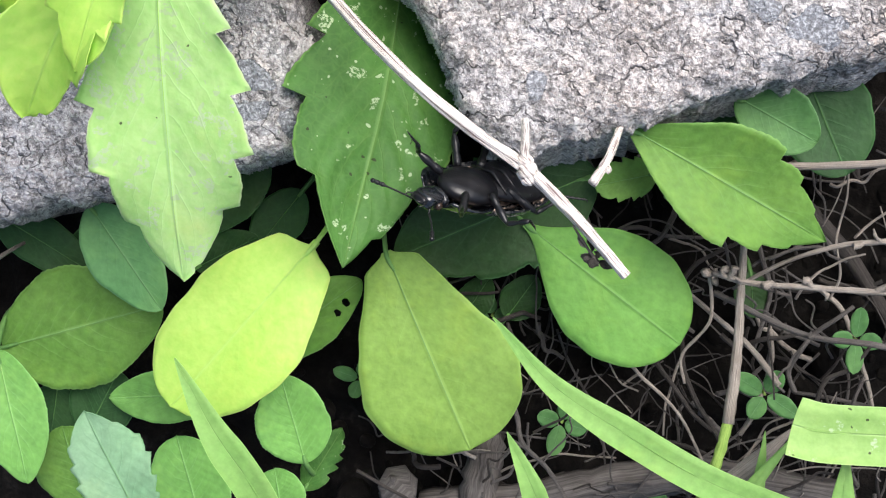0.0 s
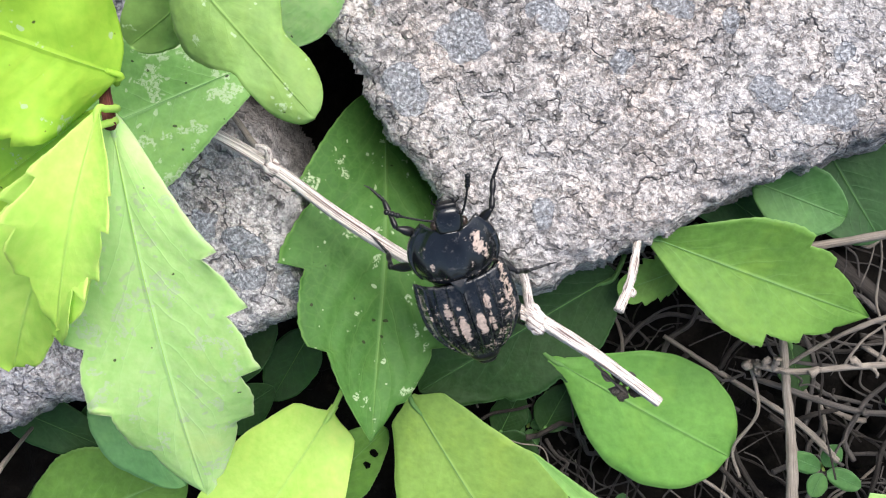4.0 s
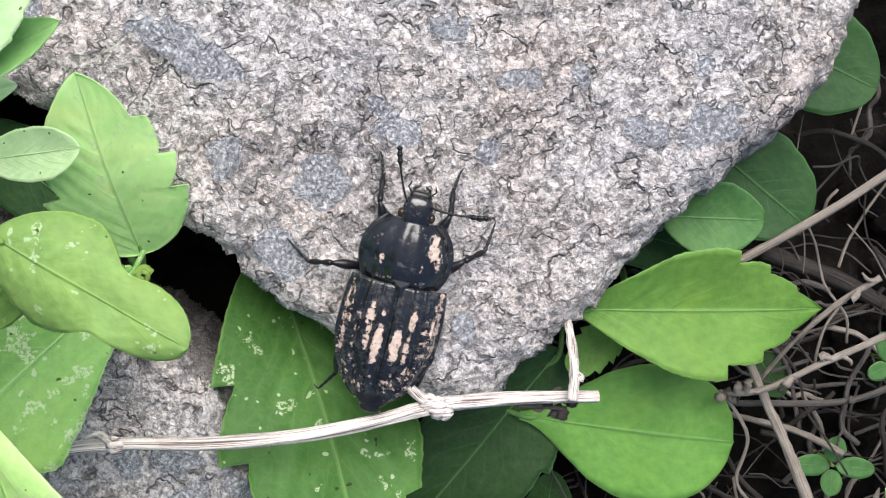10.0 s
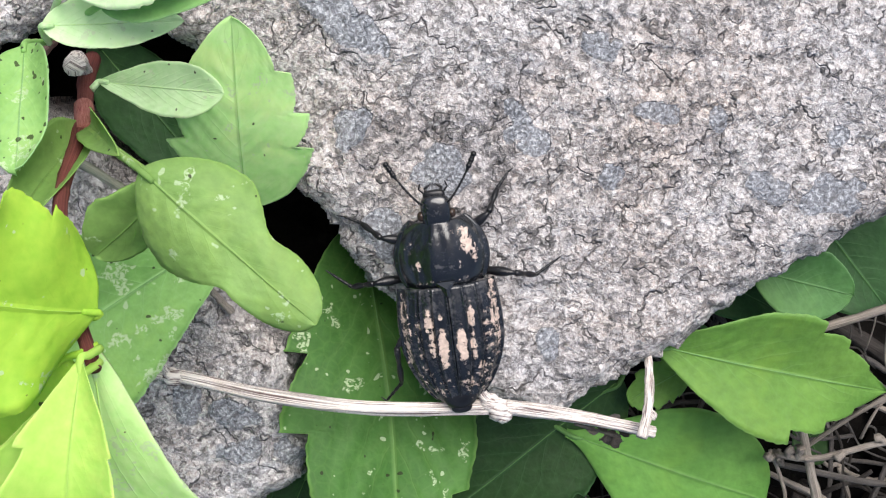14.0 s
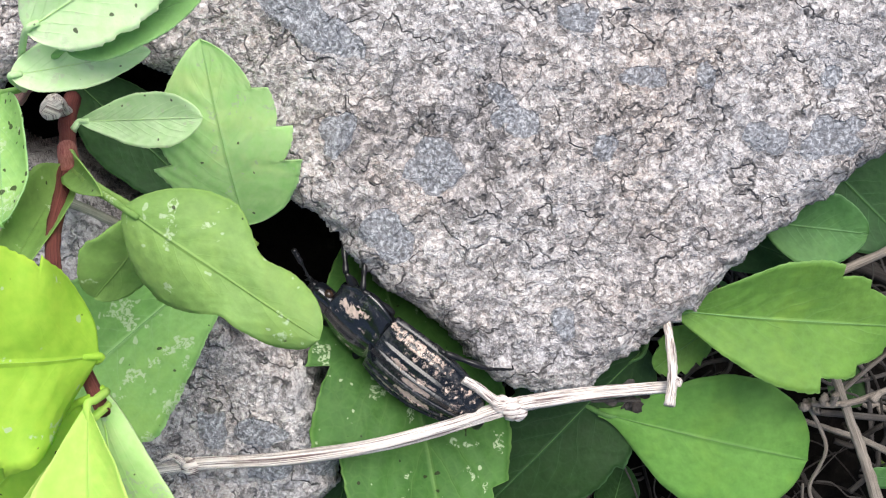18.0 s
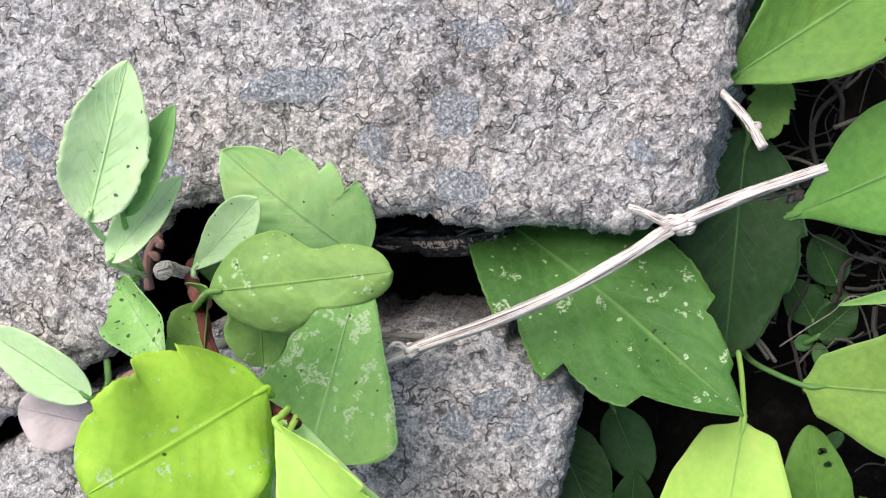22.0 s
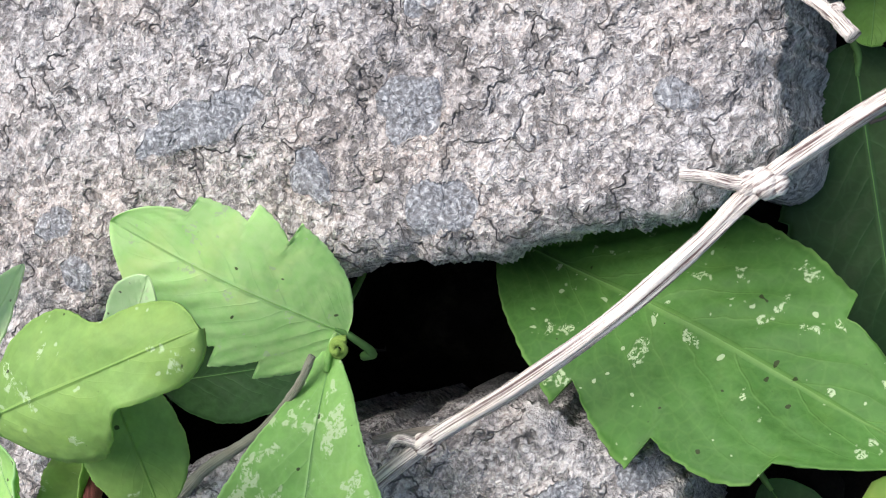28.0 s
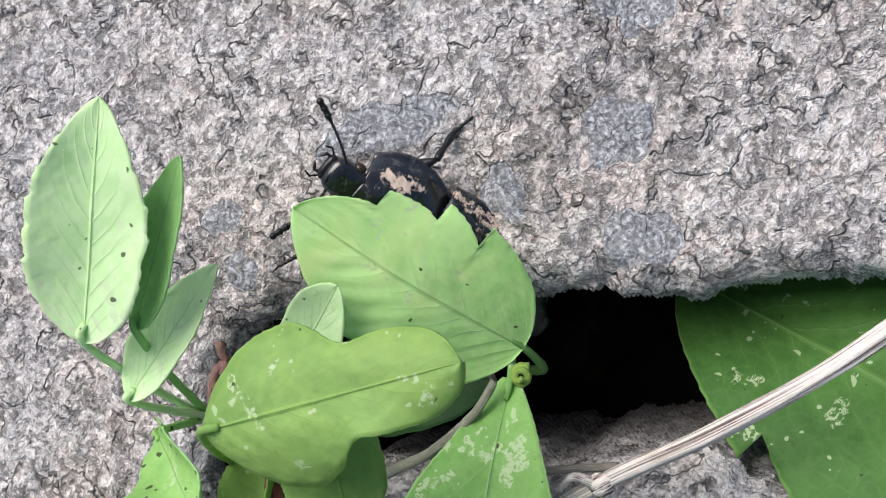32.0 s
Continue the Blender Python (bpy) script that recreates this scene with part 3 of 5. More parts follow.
    g = np.stack([gx, gy], 1)
    g /= np.linalg.norm(g, axis=1, keepdims=True) + 1e-6
    all_v, all_f = [verts], [tuple(q) for q in quads.tolist()]
    last = np.array(rim_ids)
    count = len(verts)
    levels = [0.1, 0.22, 0.4, 0.65, 1.0, 1.5, 2.1, top - bottom]
    for n, depth in enumerate(levels):
        lay = rv.copy()
        lay[:, 2] -= depth
        inset = undercut * smooth_step(depth, 0.3, 1.3) * smooth_step(1.9 - rv[:, 0], 0, 1.0) - flare * smooth_step(depth, 0.0, 1.6) + 0.02 - 0.05 * min(1, depth) + 0.14 * (grid_noise(rv[:, 0] * 1.0 + depth * 2.1, rv[:, 1] + depth * 3.3, 0.28, seed + 20) - 0.5)
        lay[:, :2] += g * inset[:, None]
        all_v.append(lay)
        now = count + np.arange(len(rim_ids))
        for a, b in rim:
            ia, ib = pos[a], pos[b]
            all_f.append((int(last[ib]), int(last[ia]), int(now[ia]), int(now[ib])))
        last = now
        count += len(rim_ids)
    extra = count - len(verts)
    return mesh_of(name, np.concatenate(all_v).tolist(), all_f, mat, None, True, {"patch": np.r_[pa, np.zeros(extra)]})


# ---- ground and stones ----
def build_ground():
    xs = np.concatenate([-np.geomspace(400, 12, 14), np.arange(-11, 12, 0.12), np.geomspace(12, 400, 14)])
    ys = np.concatenate([-np.geomspace(400, 14, 14), np.arange(-13, 10, 0.12), np.geomspace(10, 400, 14)])
    x, y = np.meshgrid(xs, ys, indexing="ij")
    z = -3.6 + 0.7 * (grid_noise(x, y, 2.2, 71) - 0.5) + 0.45 * (grid_noise(x, y, 0.7, 72) - 0.5) + 0.22 * (grid_noise(x, y, 0.28, 73) - 0.5)
    ids = np.arange(x.size).reshape(x.shape)
    quads = np.stack([ids[:-1, :-1], ids[1:, :-1], ids[1:, 1:], ids[:-1, 1:]], -1).reshape(-1, 4)
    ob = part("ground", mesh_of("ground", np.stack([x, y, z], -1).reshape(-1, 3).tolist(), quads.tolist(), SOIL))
    tagged(ob, "dark crumbly soil beside the stones, shade darkened into its colour", "soil", kind="structure")


SLAB = [(2.05, -3.6), (2.4, -3.35), (3.24, -2.8), (4.23, -2.13), (5.25, -1.5), (6.1, -1.08), (6.55, -0.45), (7.0, 0.6), (7.4, 3.0), (7.2, 7.0), (-9.0, 7.0), (-9.0, 0.9), (-5.5, 0.2), (-4.1, 0.02), (-3.72, -0.05), (-3.25, 0.22), (-2.9, 0.48), (-2.5, 0.58), (-2.08, 0.36), (-1.7, 0.1), (-1.1, -0.6), (-0.56, -1.33), (-0.2, -1.78), (0.33, -2.42), (0.95, -3.08), (1.4, -3.45), (1.8, -3.62)]
LOWER = [(-0.5, -4.12), (-0.62, -4.42), (-1.4, -5.0), (-2.7, -5.72), (-3.85, -6.25), (-9.0, -9.3), (-9.0, 0.72), (-5.5, 0.02), (-4.4, -0.22), (-3.1, -0.64), (-2.45, -1.28), (-1.75, -2.08), (-1.14, -2.65), (-0.72, -3.24)]


def build_stones():
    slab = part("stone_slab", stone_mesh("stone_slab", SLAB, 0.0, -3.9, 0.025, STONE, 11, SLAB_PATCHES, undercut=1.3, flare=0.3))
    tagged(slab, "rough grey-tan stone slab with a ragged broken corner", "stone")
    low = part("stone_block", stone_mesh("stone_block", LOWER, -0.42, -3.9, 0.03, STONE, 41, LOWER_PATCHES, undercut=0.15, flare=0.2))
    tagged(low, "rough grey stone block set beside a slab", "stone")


SLAB_PATCHES = [
    (-0.25, 0.47, 0.67, 0.19, -39, 0.85), (0.74, -1.03, 0.28, 0.27, -52, 0.85), (-0.11, -0.61, 0.26, 0.14, -124, 0.85), (0.24, -1.69, 0.25, 0.20, -61, 0.85),
    (4.80, -1.19, 0.26, 0.20, -23, 0.85), (1.60, -0.67, 0.24, 0.15, -20, 0.85), (0.18, -1.60, 0.19, 0.22, -28, 0.85), (0.84, -1.05, 0.21, 0.18, -30, 0.85), (-0.15, -0.57, 0.20, 0.17, -21, 0.85),
    (2.46, -1.04, 0.11, 0.12, -39, 0.85), (2.90, -0.39, 0.26, 0.09, -7, 0.85), (3.54, -0.43, 0.13, 0.11, -67, 0.85), (4.79, -0.59, 0.10, 0.10, -42, 0.85), (4.10, -1.13, 0.23, 0.15, -25, 0.85),
    (-2.01, 0.79, 0.18, 0.16, -75, 0.85), (-1.75, 1.24, 0.21, 0.14, -58, 0.85), (1.53, -0.51, 0.24, 0.11, -48, 0.85), (-3.20, 2.24, 0.14, 0.13, -57, 0.85), (-2.31, 1.93, 0.31, 0.14, -37, 0.85), (-2.87, 2.13, 0.19, 0.15, -82, 0.85), (-0.14, -0.66, 0.16, 0.11, -86, 0.85), (4.74, -1.21, 0.32, 0.13, 20, 0.85), (2.35, 0.25, 0.24, 0.17, -30, 0.85), (1.90, -2.81, 0.18, 0.11, -80, 0.85),
]
LOWER_PATCHES = [(-0.74, -4.09, 0.26, 0.12, -50, 0.85), (-1.32, -3.69, 0.27, 0.17, -20, 0.85), (-4.05, -3.92, 0.21, 0.20, -1, 0.85), (-1.25, -4.01, 0.30, 0.16, 5, 0.85), (-1.82, -3.53, 0.27, 0.16, -93, 0.85)]
build_ground()
build_stones()


# ---- leaves that grow from the ground ----
def lone_leaf(label, base, tip, width, shape, mat, root=None, name="leaf_plant", stalk=0.034, **kw):
    """One leaf on its stalk: an Empty at the blade's foot, with blade, midrib and petiole."""
    plant = thing(name, label, "leaf", at=base)
    b, t = Vector(base), Vector(tip)
    if mat in (LEAF_SMOOTH, LEAF_SMOOTH2, LEAF_YELLOW, LEAF_SHADE, LEAF_BLUE):
        kw = {"fine": 0.0, "quilt": 0.005, "fold": 0.05, **kw}
    part("blade", leaf_mesh("blade", (0, 0, 0), t - b, width, shape, mat, **kw), plant)
    part("midrib", rib_mesh(RIB_LIGHT if mat is LEAF_YELLOW else RIB_FRESH if mat in (LEAF_LIGHT_SPOT, LEAF_LIGHT, LEAF_SPOTLESS) else RIB_DIM if mat in (LEAF_SMOOTH, LEAF_SMOOTH2, LEAF_SHADE, LEAF_SHADE2, LEAF_SPOT) else RIB_GREEN, 0.005 * sqrt(width)), plant)
    if root is None:
        root = b - (t - b) * 0.25 + Vector((0, 0, -2.6 - b.z if b.z < 0 else -0.6))
    r = Vector(root) - b
    part("petiole", stem_mesh("petiole", [r, r * 0.45 - (t - b) * 0.08, (0, 0, -0.01), (t - b) * 0.1 + Vector((0, 0, -0.015))], stalk * 1.3, stalk * 0.7, RIB_LIGHT if mat is LEAF_YELLOW else RIB_DIM, 5), plant)
    return plant


MOVING = {}


def build_leaves():
    MOVING["mid"] = lone_leaf("large dark green toothed leaf with pale chewed specks", (0.01, -1.75, -1.65), (0.47, -5.6, 0.0), 2.12, "wide", LEAF_SPOT, (0.3, -0.9, -2.9), up=(0.42, 0, 1), teeth=((0.36, 0.56, 0.78), (0.745, 0.9)), tooth=0.25, lop=0.22, ragged=0.02, quilt=0.02, bend=0.05, cup=-0.05, seed=3, nu=110, nv=21, holes=((0.87, 0.84, 0.011), ))
    lone_leaf("fresh green toothed leaf in the light beside the slab", (3.1, -2.9, -0.55), (5.98, -3.53, -0.95), 1.42, "pointed", LEAF_BRIGHT, (2.2, -2.5, -2.4), teeth=((0.56, 0.72, 0.86), (0.6, 0.74, 0.88)), tooth=0.2, nu=110, fold=0.26, bend=0.05, cup=0.08, seed=5)
    lone_leaf("round green leaf with a folded edge", (4.35, -2.15, -0.95), (5.45, -2.4, -0.85), 0.82, "round", LEAF_MID, (3.8, -1.2, -2.4), cup=0.1, seed=6)
    lone_leaf("round shade-toned green leaf under the slab's edge", (5.1, -1.45, -1.5), (6.1, -2.65, -1.4), 1.25, "round", LEAF_SHADE, (4.4, -0.8, -2.6), seed=7)
    lone_leaf("round green leaf toned for deep shade", (5.9, -0.3, -1.6), (7.2, -1.25, -1.5), 1.2, "round", LEAF_SHADE, seed=71)
    lone_leaf("narrow shade-toned green leaf below the slab", (3.6, -2.1, -1.8), (4.9, -2.75, -1.7), 0.8, "oval", LEAF_SHADE, seed=72)
    lone_leaf("shade-toned green leaf half under the slab's corner", (3.07, -3.55, -1.60), (0.90, -5.42, -1.75), 1.65, "oval", LEAF_SHADE2, (3.0, -2.3, -2.6), teeth=4, tooth=0.1, seed=8)
    MOVING["spoon"] = lone_leaf("smooth spoon-shaped green leaf on a thin stalk", (2.38, -4.42, -1.6), (4.8, -5.33, -1.55), 1.62, "spatula", LEAF_SMOOTH, (1.7, -3.9, -2.7), bend=0.04, cup=-0.04, seed=9)
    MOVING["broad"] = lone_leaf("broad smooth yellowish green leaf with a squared end", (0.76, -5.33, -1.4), (2.58, -7.5, -1.35), 2.05, "kite", LEAF_SMOOTH2, (0.6, -4.6, -2.7), bend=0.03, cup=-0.03, seed=10)
    MOVING["bright"] = lone_leaf("bright yellow-green oval leaf catching the light", (-0.1, -5.42, -1.05), (-1.28, -8.0, -0.95), 1.66, "eared", LEAF_YELLOW, (0.1, -4.4, -2.7), bend=0.03, cup=-0.02, seed=11, nu=60)
    MOVING["holed"] = lone_leaf("small green leaf with two dark insect holes", (-0.5, -7.25, -1.95), (0.55, -5.85, -1.85), 0.86, "oval", LEAF_BRIGHT, seed=12, nu=110, nv=21, holes=((0.8, 0.3, 0.032), (0.7, 0.27, 0.03)))
    lone_leaf("wide dull green oval leaf near the ground", (-3.85, -8.2, -1.95), (-1.9, -6.96, -1.9), 1.68, "oval", LEAF_BRIGHT, cup=-0.03, seed=13)
    lone_leaf("brownish shade-toned green leaf behind other leaves", (-3.3, -7.5, -2.35), (-2.55, -5.9, -2.3), 1.05, "oval", LEAF_SHADE, seed=14)
    lone_leaf("blue-green shaded leaf below the stone block", (-3.1, -5.9, -1.5), (-1.8, -6.92, -1.35), 0.95, "oval", LEAF_BLUE, seed=15)
    lone_leaf("pointed green leaf low on the ground", (-0.75, -7.9, -2.0), (-2.28, -8.45, -2.0), 0.75, "oval", LEAF_SPOTLESS, seed=16)
    lone_leaf("small upright-veined green leaf", (0.55, -8.48, -1.85), (-0.12, -7.38, -1.75), 1.02, "oval", LEAF_SPOTLESS, seed=17)
    lone_leaf("crumpled green leaf with a browned torn edge", (0.62, -8.95, -2.2), (0.88, -7.95, -2.15), 0.5, "oval", LEAF_SPOT, teeth=6, tooth=0.35, wave=0.15, seed=18)
    lone_leaf("pale green oval leaf by the grass", (-3.75, -8.1, -1.45), (-2.88, -9.7, -1.4), 0.95, "oval", LEAF_SPOTLESS, seed=19)
    lone_leaf("small round green leaf in shade", (-2.5, -9.1, -2.25), (-2.3, -8.1, -2.2), 0.9, "round", LEAF_SHADE, seed=20)
    lone_leaf("small round green leaf on the soil", (-3.1, -8.6, -2.4), (-3.0, -9.4, -2.4), 0.8, "round", LEAF_SHADE, seed=201)
    lone_leaf("yellowish green round leaf close to the soil", (-2.2, -10.0, -2.0), (-2.78, -9.0, -1.95), 1.05, "round", LEAF_BRIGHT, seed=21)
    lone_leaf("grey-green crinkled toothed leaf", (-0.95, -9.4, -0.1), (-2.08, -8.02, 0.15), 1.05, "toothed", LEAF_GREY, teeth=7, tooth=0.14, wave=0.08, seed=22)
    lone_leaf("light green round leaf beside a grass blade", (-0.5, -9.75, -1.7), (-1.2, -8.55, -1.6), 1.1, "round", LEAF_SPOTLESS, seed=23)
    lone_leaf("small fresh green leaf on the soil", (0.5, -9.5, -2.1), (0.15, -8.72, -2.0), 0.75, "round", LEAF_SPOTLESS, seed=24)
    lone_leaf("shade-toned green leaf tucked under the stone block", (-1.25, -4.5, -2.1), (-1.8, -5.95, -1.95), 0.95, "oval", LEAF_SHADE2, seed=25)
    lone_leaf("shade-toned green leaf tucked under the stone block", (-0.6, -5.0, -2.5), (-1.0, -6.0, -2.4), 0.7, "oval", LEAF_SHADE, seed=26)
    lone_leaf("narrow leaf toned for the shade of the stone", (-4.6, -6.5, -2.3), (-3.0, -6.9, -2.2), 0.7, "oval", LEAF_SHADE, seed=27)
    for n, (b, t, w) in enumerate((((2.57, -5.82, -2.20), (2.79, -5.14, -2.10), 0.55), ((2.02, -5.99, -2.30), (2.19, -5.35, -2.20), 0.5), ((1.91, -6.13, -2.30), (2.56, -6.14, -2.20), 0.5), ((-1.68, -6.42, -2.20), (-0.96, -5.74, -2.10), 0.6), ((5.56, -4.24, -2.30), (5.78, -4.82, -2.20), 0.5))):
        lone_leaf("small shade-toned green oval leaf low in the shade", b, t, w, "oval", LEAF_SHADE2, seed=90 + n)
    lone_leaf("small fresh green leaf with a frayed end", (3.75, -3.35, -1.3), (3.05, -3.72, -1.2), 0.62, "broad", LEAF_BRIGHT, (4.1, -2.9, -2.4), teeth=4, tooth=0.25, seed=28)
    # small seedlings of four round leaflets
    for n, (x, y, z, s) in enumerate(((3.75, -7.0, -2.3, 0.42), (6.2, -5.75, -2.0, 0.45), (1.9, -6.2, -2.5, 0.36), (4.4, -3.4, -2.5, 0.4), (2.4, -5.9, -2.55, 0.34), (7.2, -4.7, -2.2, 0.4), (0.9, -7.3, -2.55, 0.34), (5.2, -7.6, -2.4, 0.4))):
        plant = thing("seedling", "tiny green seedling with round leaflets on dark soil", "seedling", "seedlings on the soil", at=(x, y, z))
        turn = n * 1.3
        for k in range(4):
            a = turn + k * pi / 2
            c = Vector((cos(a), sin(a), 0.12))
            part("leaflet", leaf_mesh("leaflet", c * 0.1 * s, c * s * (1.15 if k % 2 else 0.85), 0.6 * s, "round", LEAF_MID, nu=14, nv=7, fine=0.0, seed=n * 5 + k), plant)
        part("stem", stem_mesh("stem", [(0, 0, -0.7), (0.03, 0, -0.3), (0, 0, 0)], 0.03, 0.02, GREEN_STEM, 3, 6), plant)


def grass(label, points, width, seed, mat=None, torn=False):
    """A grass blade along points: a keeled strip that tapers to its tip."""
    line = spline(points, 10)
    n = len(line)
    verts, uvs, faces = [], [], []
    for layer in (0, 1):
        for i, p in enumerate(line):
            u = i / (n - 1)
            d = (line[min(i + 1, n - 1)] - line[max(i - 1, 0)]).normalized()
            side = Vector((0, 0, 1)).cross(d).normalized()
            w = width / 2 * (1.0 if torn else min(1, (1 - u) * 2.2 + 0.02) ** 0.8)
            for j in range(5):
                s = (j - 2) / 2
                verts.append(p + side * (s * w) + Vector((0, 0, 0.1 * w * s * s * 2 - 0.012 * layer + 0.02 * sin(9 * u + seed))))
                uvs.append((u * 0.3, 0.5 + s / 2))
    m = n * 5
    for i in range(n - 1):
        for j in range(4):
            a = i * 5 + j
            faces += [(a, a + 1, a + 6, a + 5), (m + a, m + a + 5, m + a + 6, m + a + 1)]
        for j in (0, 4):
            a = i * 5 + j
            faces.append((a, a + 5, m + a + 5, m + a))
    ob = thing("grass_blade", label, "grass", "grass blades", at=points[0])
    o = Vector(points[0])
    part("blade", mesh_of("blade", [v - o for v in verts], faces, mat or GRASS, uvs), ob)
    v, f, uv = tube([p - o + Vector((0, 0, -0.012)) for p in line], [0.03 * width * (1 - 0.8 * i / (n - 1)) for i in range(n)], 6)
    part("midrib", mesh_of("midrib", v, f, mat or GRASS, uv), ob)
    return ob


def build_grass():
    grass("long light green grass blade lying over the leaves", [(6.6, -6.9, -0.6), (5.4, -6.75, -0.35), (4.35, -6.5, -0.3), (3.2, -6.15, -0.3), (2.26, -5.57, -0.3)], 0.42, 1)
    grass("light green grass blade rising from below", [(0.9, -9.2, 0.2), (0.25, -8.15, 0.9), (-0.45, -7.5, 1.0), (-1.08, -6.86, 1.0)], 0.42, 2)
    grass("short green grass tip", [(3.9, -8.3, -0.4), (3.4, -7.5, -0.1), (2.81, -6.8, 0.0)], 0.3, 3)
    grass("wide pale green grass blade with a torn end", [(9.4, -4.9, 0.1), (8.0, -5.25, 0.0), (7.1, -5.5, 0.0), (6.4, -5.68, 0.0), (6.02, -5.7, 0.0)], 0.72, 4, GRASS_PALE, True)
    grass("green grass blade at the path's edge", [(7.6, -7.6, -0.6), (7.1, -6.7, -0.3), (6.9, -5.9, -0.4)], 0.35, 5)
    grass("narrow green grass blade", [(5.9, -7.9, -1.2), (6.1, -6.9, -1.0), (6.5, -6.0, -1.2)], 0.2, 6)
    grass("narrow green grass blade", [(6.6, -7.6, -1.5), (6.3, -6.8, -1.3), (6.15, -6.1, -1.3)], 0.16, 7)
    grass("dry tan grass blade", [(5.6, -7.6, -1.6), (6.2, -6.6, -1.5), (6.6, -6.0, -1.6)], 0.25, 8, STRAW)


# ---- dry stems and roots on the soil ----
def dry_stem(label, points, r0, r1, mat, seed, knobs=0, name="dead_twig"):
    ob = thing(name, label, "stem", "dry stems on the soil", at=points[0])
    o = Vector(points[0])
    line = [Vector(p) - o for p in points]
    part("stalk", stem_mesh("stalk", line, r0, r1, mat, 8, 7, 0.25, seed), ob)
    rnd = random.Random(seed)
    path = spline(line, 8)
    for k in range(knobs):
        p = path[rnd.randrange(2, len(path) - 1)]
        q = p + Vector((rnd.uniform(-0.16, 0.16), rnd.uniform(-0.16, 0.16), rnd.uniform(0.02, 0.12)))
        m = (p + q) / 2 + Vector((rnd.uniform(-0.05, 0.05), rnd.uniform(-0.05, 0.05), 0.03))
        part("bract", stem_mesh("bract", [p, m, q], 0.035, 0.055 if rnd.random() < 0.5 else 0.012, mat, 4, 6, 0.5, seed + k), ob)
    return ob


def build_dry_stems():
    dry_stem("pale dry stem with curled seed husks", [(4.83, -4.35, -1.30), (4.85, -4.32, -1.05), (5.2, -4.3, -0.9), (5.9, -4.15, -0.95), (6.9, -3.9, -0.9), (8.5, -3.4, -1.0)], 0.035, 0.045, STRAW, 1, 12)
    dry_stem("thin pale dry stem", [(3.9, -4.35, -2.2), (4.5, -4.62, -2.1), (5.26, -4.95, -2.0), (5.8, -5.2, -1.9), (6.28, -5.55, -1.8)], 0.03, 0.045, STRAW, 2, 2)
    dry_stem("pale dry straw from under the slab", [(4.6, -3.02, -1.2), (4.95, -2.88, -1.0), (6.37, -2.38, -0.9), (8.2, -1.6, -0.9)], 0.05, 0.055, STRAW, 3)
    dry_stem("brown dry stem across the soil", [(5.0, -4.6, -1.6), (6.2, -4.75, -1.3), (7.14, -4.6, -1.2), (8.8, -4.5, -1.2)], 0.04, 0.045, ROOT_PALE, 4, 1)
    dry_stem("dry jointed stem with a green lower end", [(5.12, -3.75, -1.5), (5.3, -4.6, -1.3), (5.45, -5.3, -1.15), (5.57, -6.1, -1.0)], 0.045, 0.078, STRAW, 5)
    dry_stem("green jointed stem with a brown node", [(5.57, -6.1, -1.0), (5.55, -6.6, -0.85), (5.46, -7.2, -0.7), (5.3, -8.2, -0.6)], 0.07, 0.075, GREEN_STEM, 6, 0, "jointed_weed")
    dry_stem("thin curling dry tendril", [(4.75, -4.3, -1.2), (4.95, -4.7, -1.3), (5.0, -5.0, -1.3), (4.85, -5.5, -1.5), (5.0, -5.85, -1.5)], 0.025, 0.02, STRAW, 7)
    dry_stem("thin dark root across the gap", [(1.8, -4.4, -1.8), (2.2, -4.75, -1.9), (2.0, -5.3, -2.0), (1.7, -5.6, -2.3)], 0.02, 0.02, ROOT_PALE, 8)
    dry_stem("dry broken twig with an end knot", [(3.02, -2.85, -0.35), (2.98, -3.1, -0.05), (2.92, -3.4, 0.2), (2.83, -3.66, 0.35)], 0.042, 0.058, TWIG, 9, 1, "broken_twig")
    dry_stem("grey gnarled root on the soil", [(2.3, -8.9, -2.7), (3.6, -8.3, -2.5), (4.8, -7.6, -2.45), (6.2, -7.1, -2.5), (8.0, -6.9, -2.6)], 0.3, 0.24, ROOT_PALE, 10, 3, "root")
    dry_stem("upright brown bark stump", [(2.9, -7.6, -2.9), (2.95, -8.2, -2.5), (3.1, -9.0, -2.4)], 0.25, 0.3, ROOT_PALE, 11, 0, "bark_piece")
    dry_stem("grey-brown root slanting over the soil", [(6.0, -3.1, -2.9), (7.0, -3.7, -2.85), (8.4, -4.9, -2.9)], 0.12, 0.1, ROOT, 12, 0, "root")
    dry_stem("pale curved thread root in the crevice", [(-1.35, -1.25, -0.3), (-1.6, -1.8, -0.15), (-1.95, -2.1, -0.05), (-2.5, -2.2, 0.02)], 0.03, 0.035, STRAW, 13)
    dry_stem("pale thin root on the stone block", [(-5.6, -0.9, -0.25), (-4.6, -1.35, -0.2), (-4.2, -1.7, -0.2)], 0.03, 0.03, TWIG, 14)
    dry_stem("reddish dead stem on the stone", [(-5.2, -0.55, -0.2), (-4.4, -0.45, -0.1), (-3.7, -0.6, 0.0), (-3.3, -0.75, 0.0)], 0.11, 0.07, RED_DRY, 15)
    dry_stem("short pale stick on the stone block's rim", [(-1.78, -2.10, -0.42), (-1.55, -2.33, -0.40), (-1.34, -2.56, -0.42)], 0.035, 0.04, STRAW, 16)
    dry_stem("cut grey woody stub in the soil", [(1.90, -9.03, -3.30), (1.87, -8.73, -2.70), (1.85, -8.52, -2.25)], 0.24, 0.27, ROOT_PALE, 18, 6, "woody_stub")
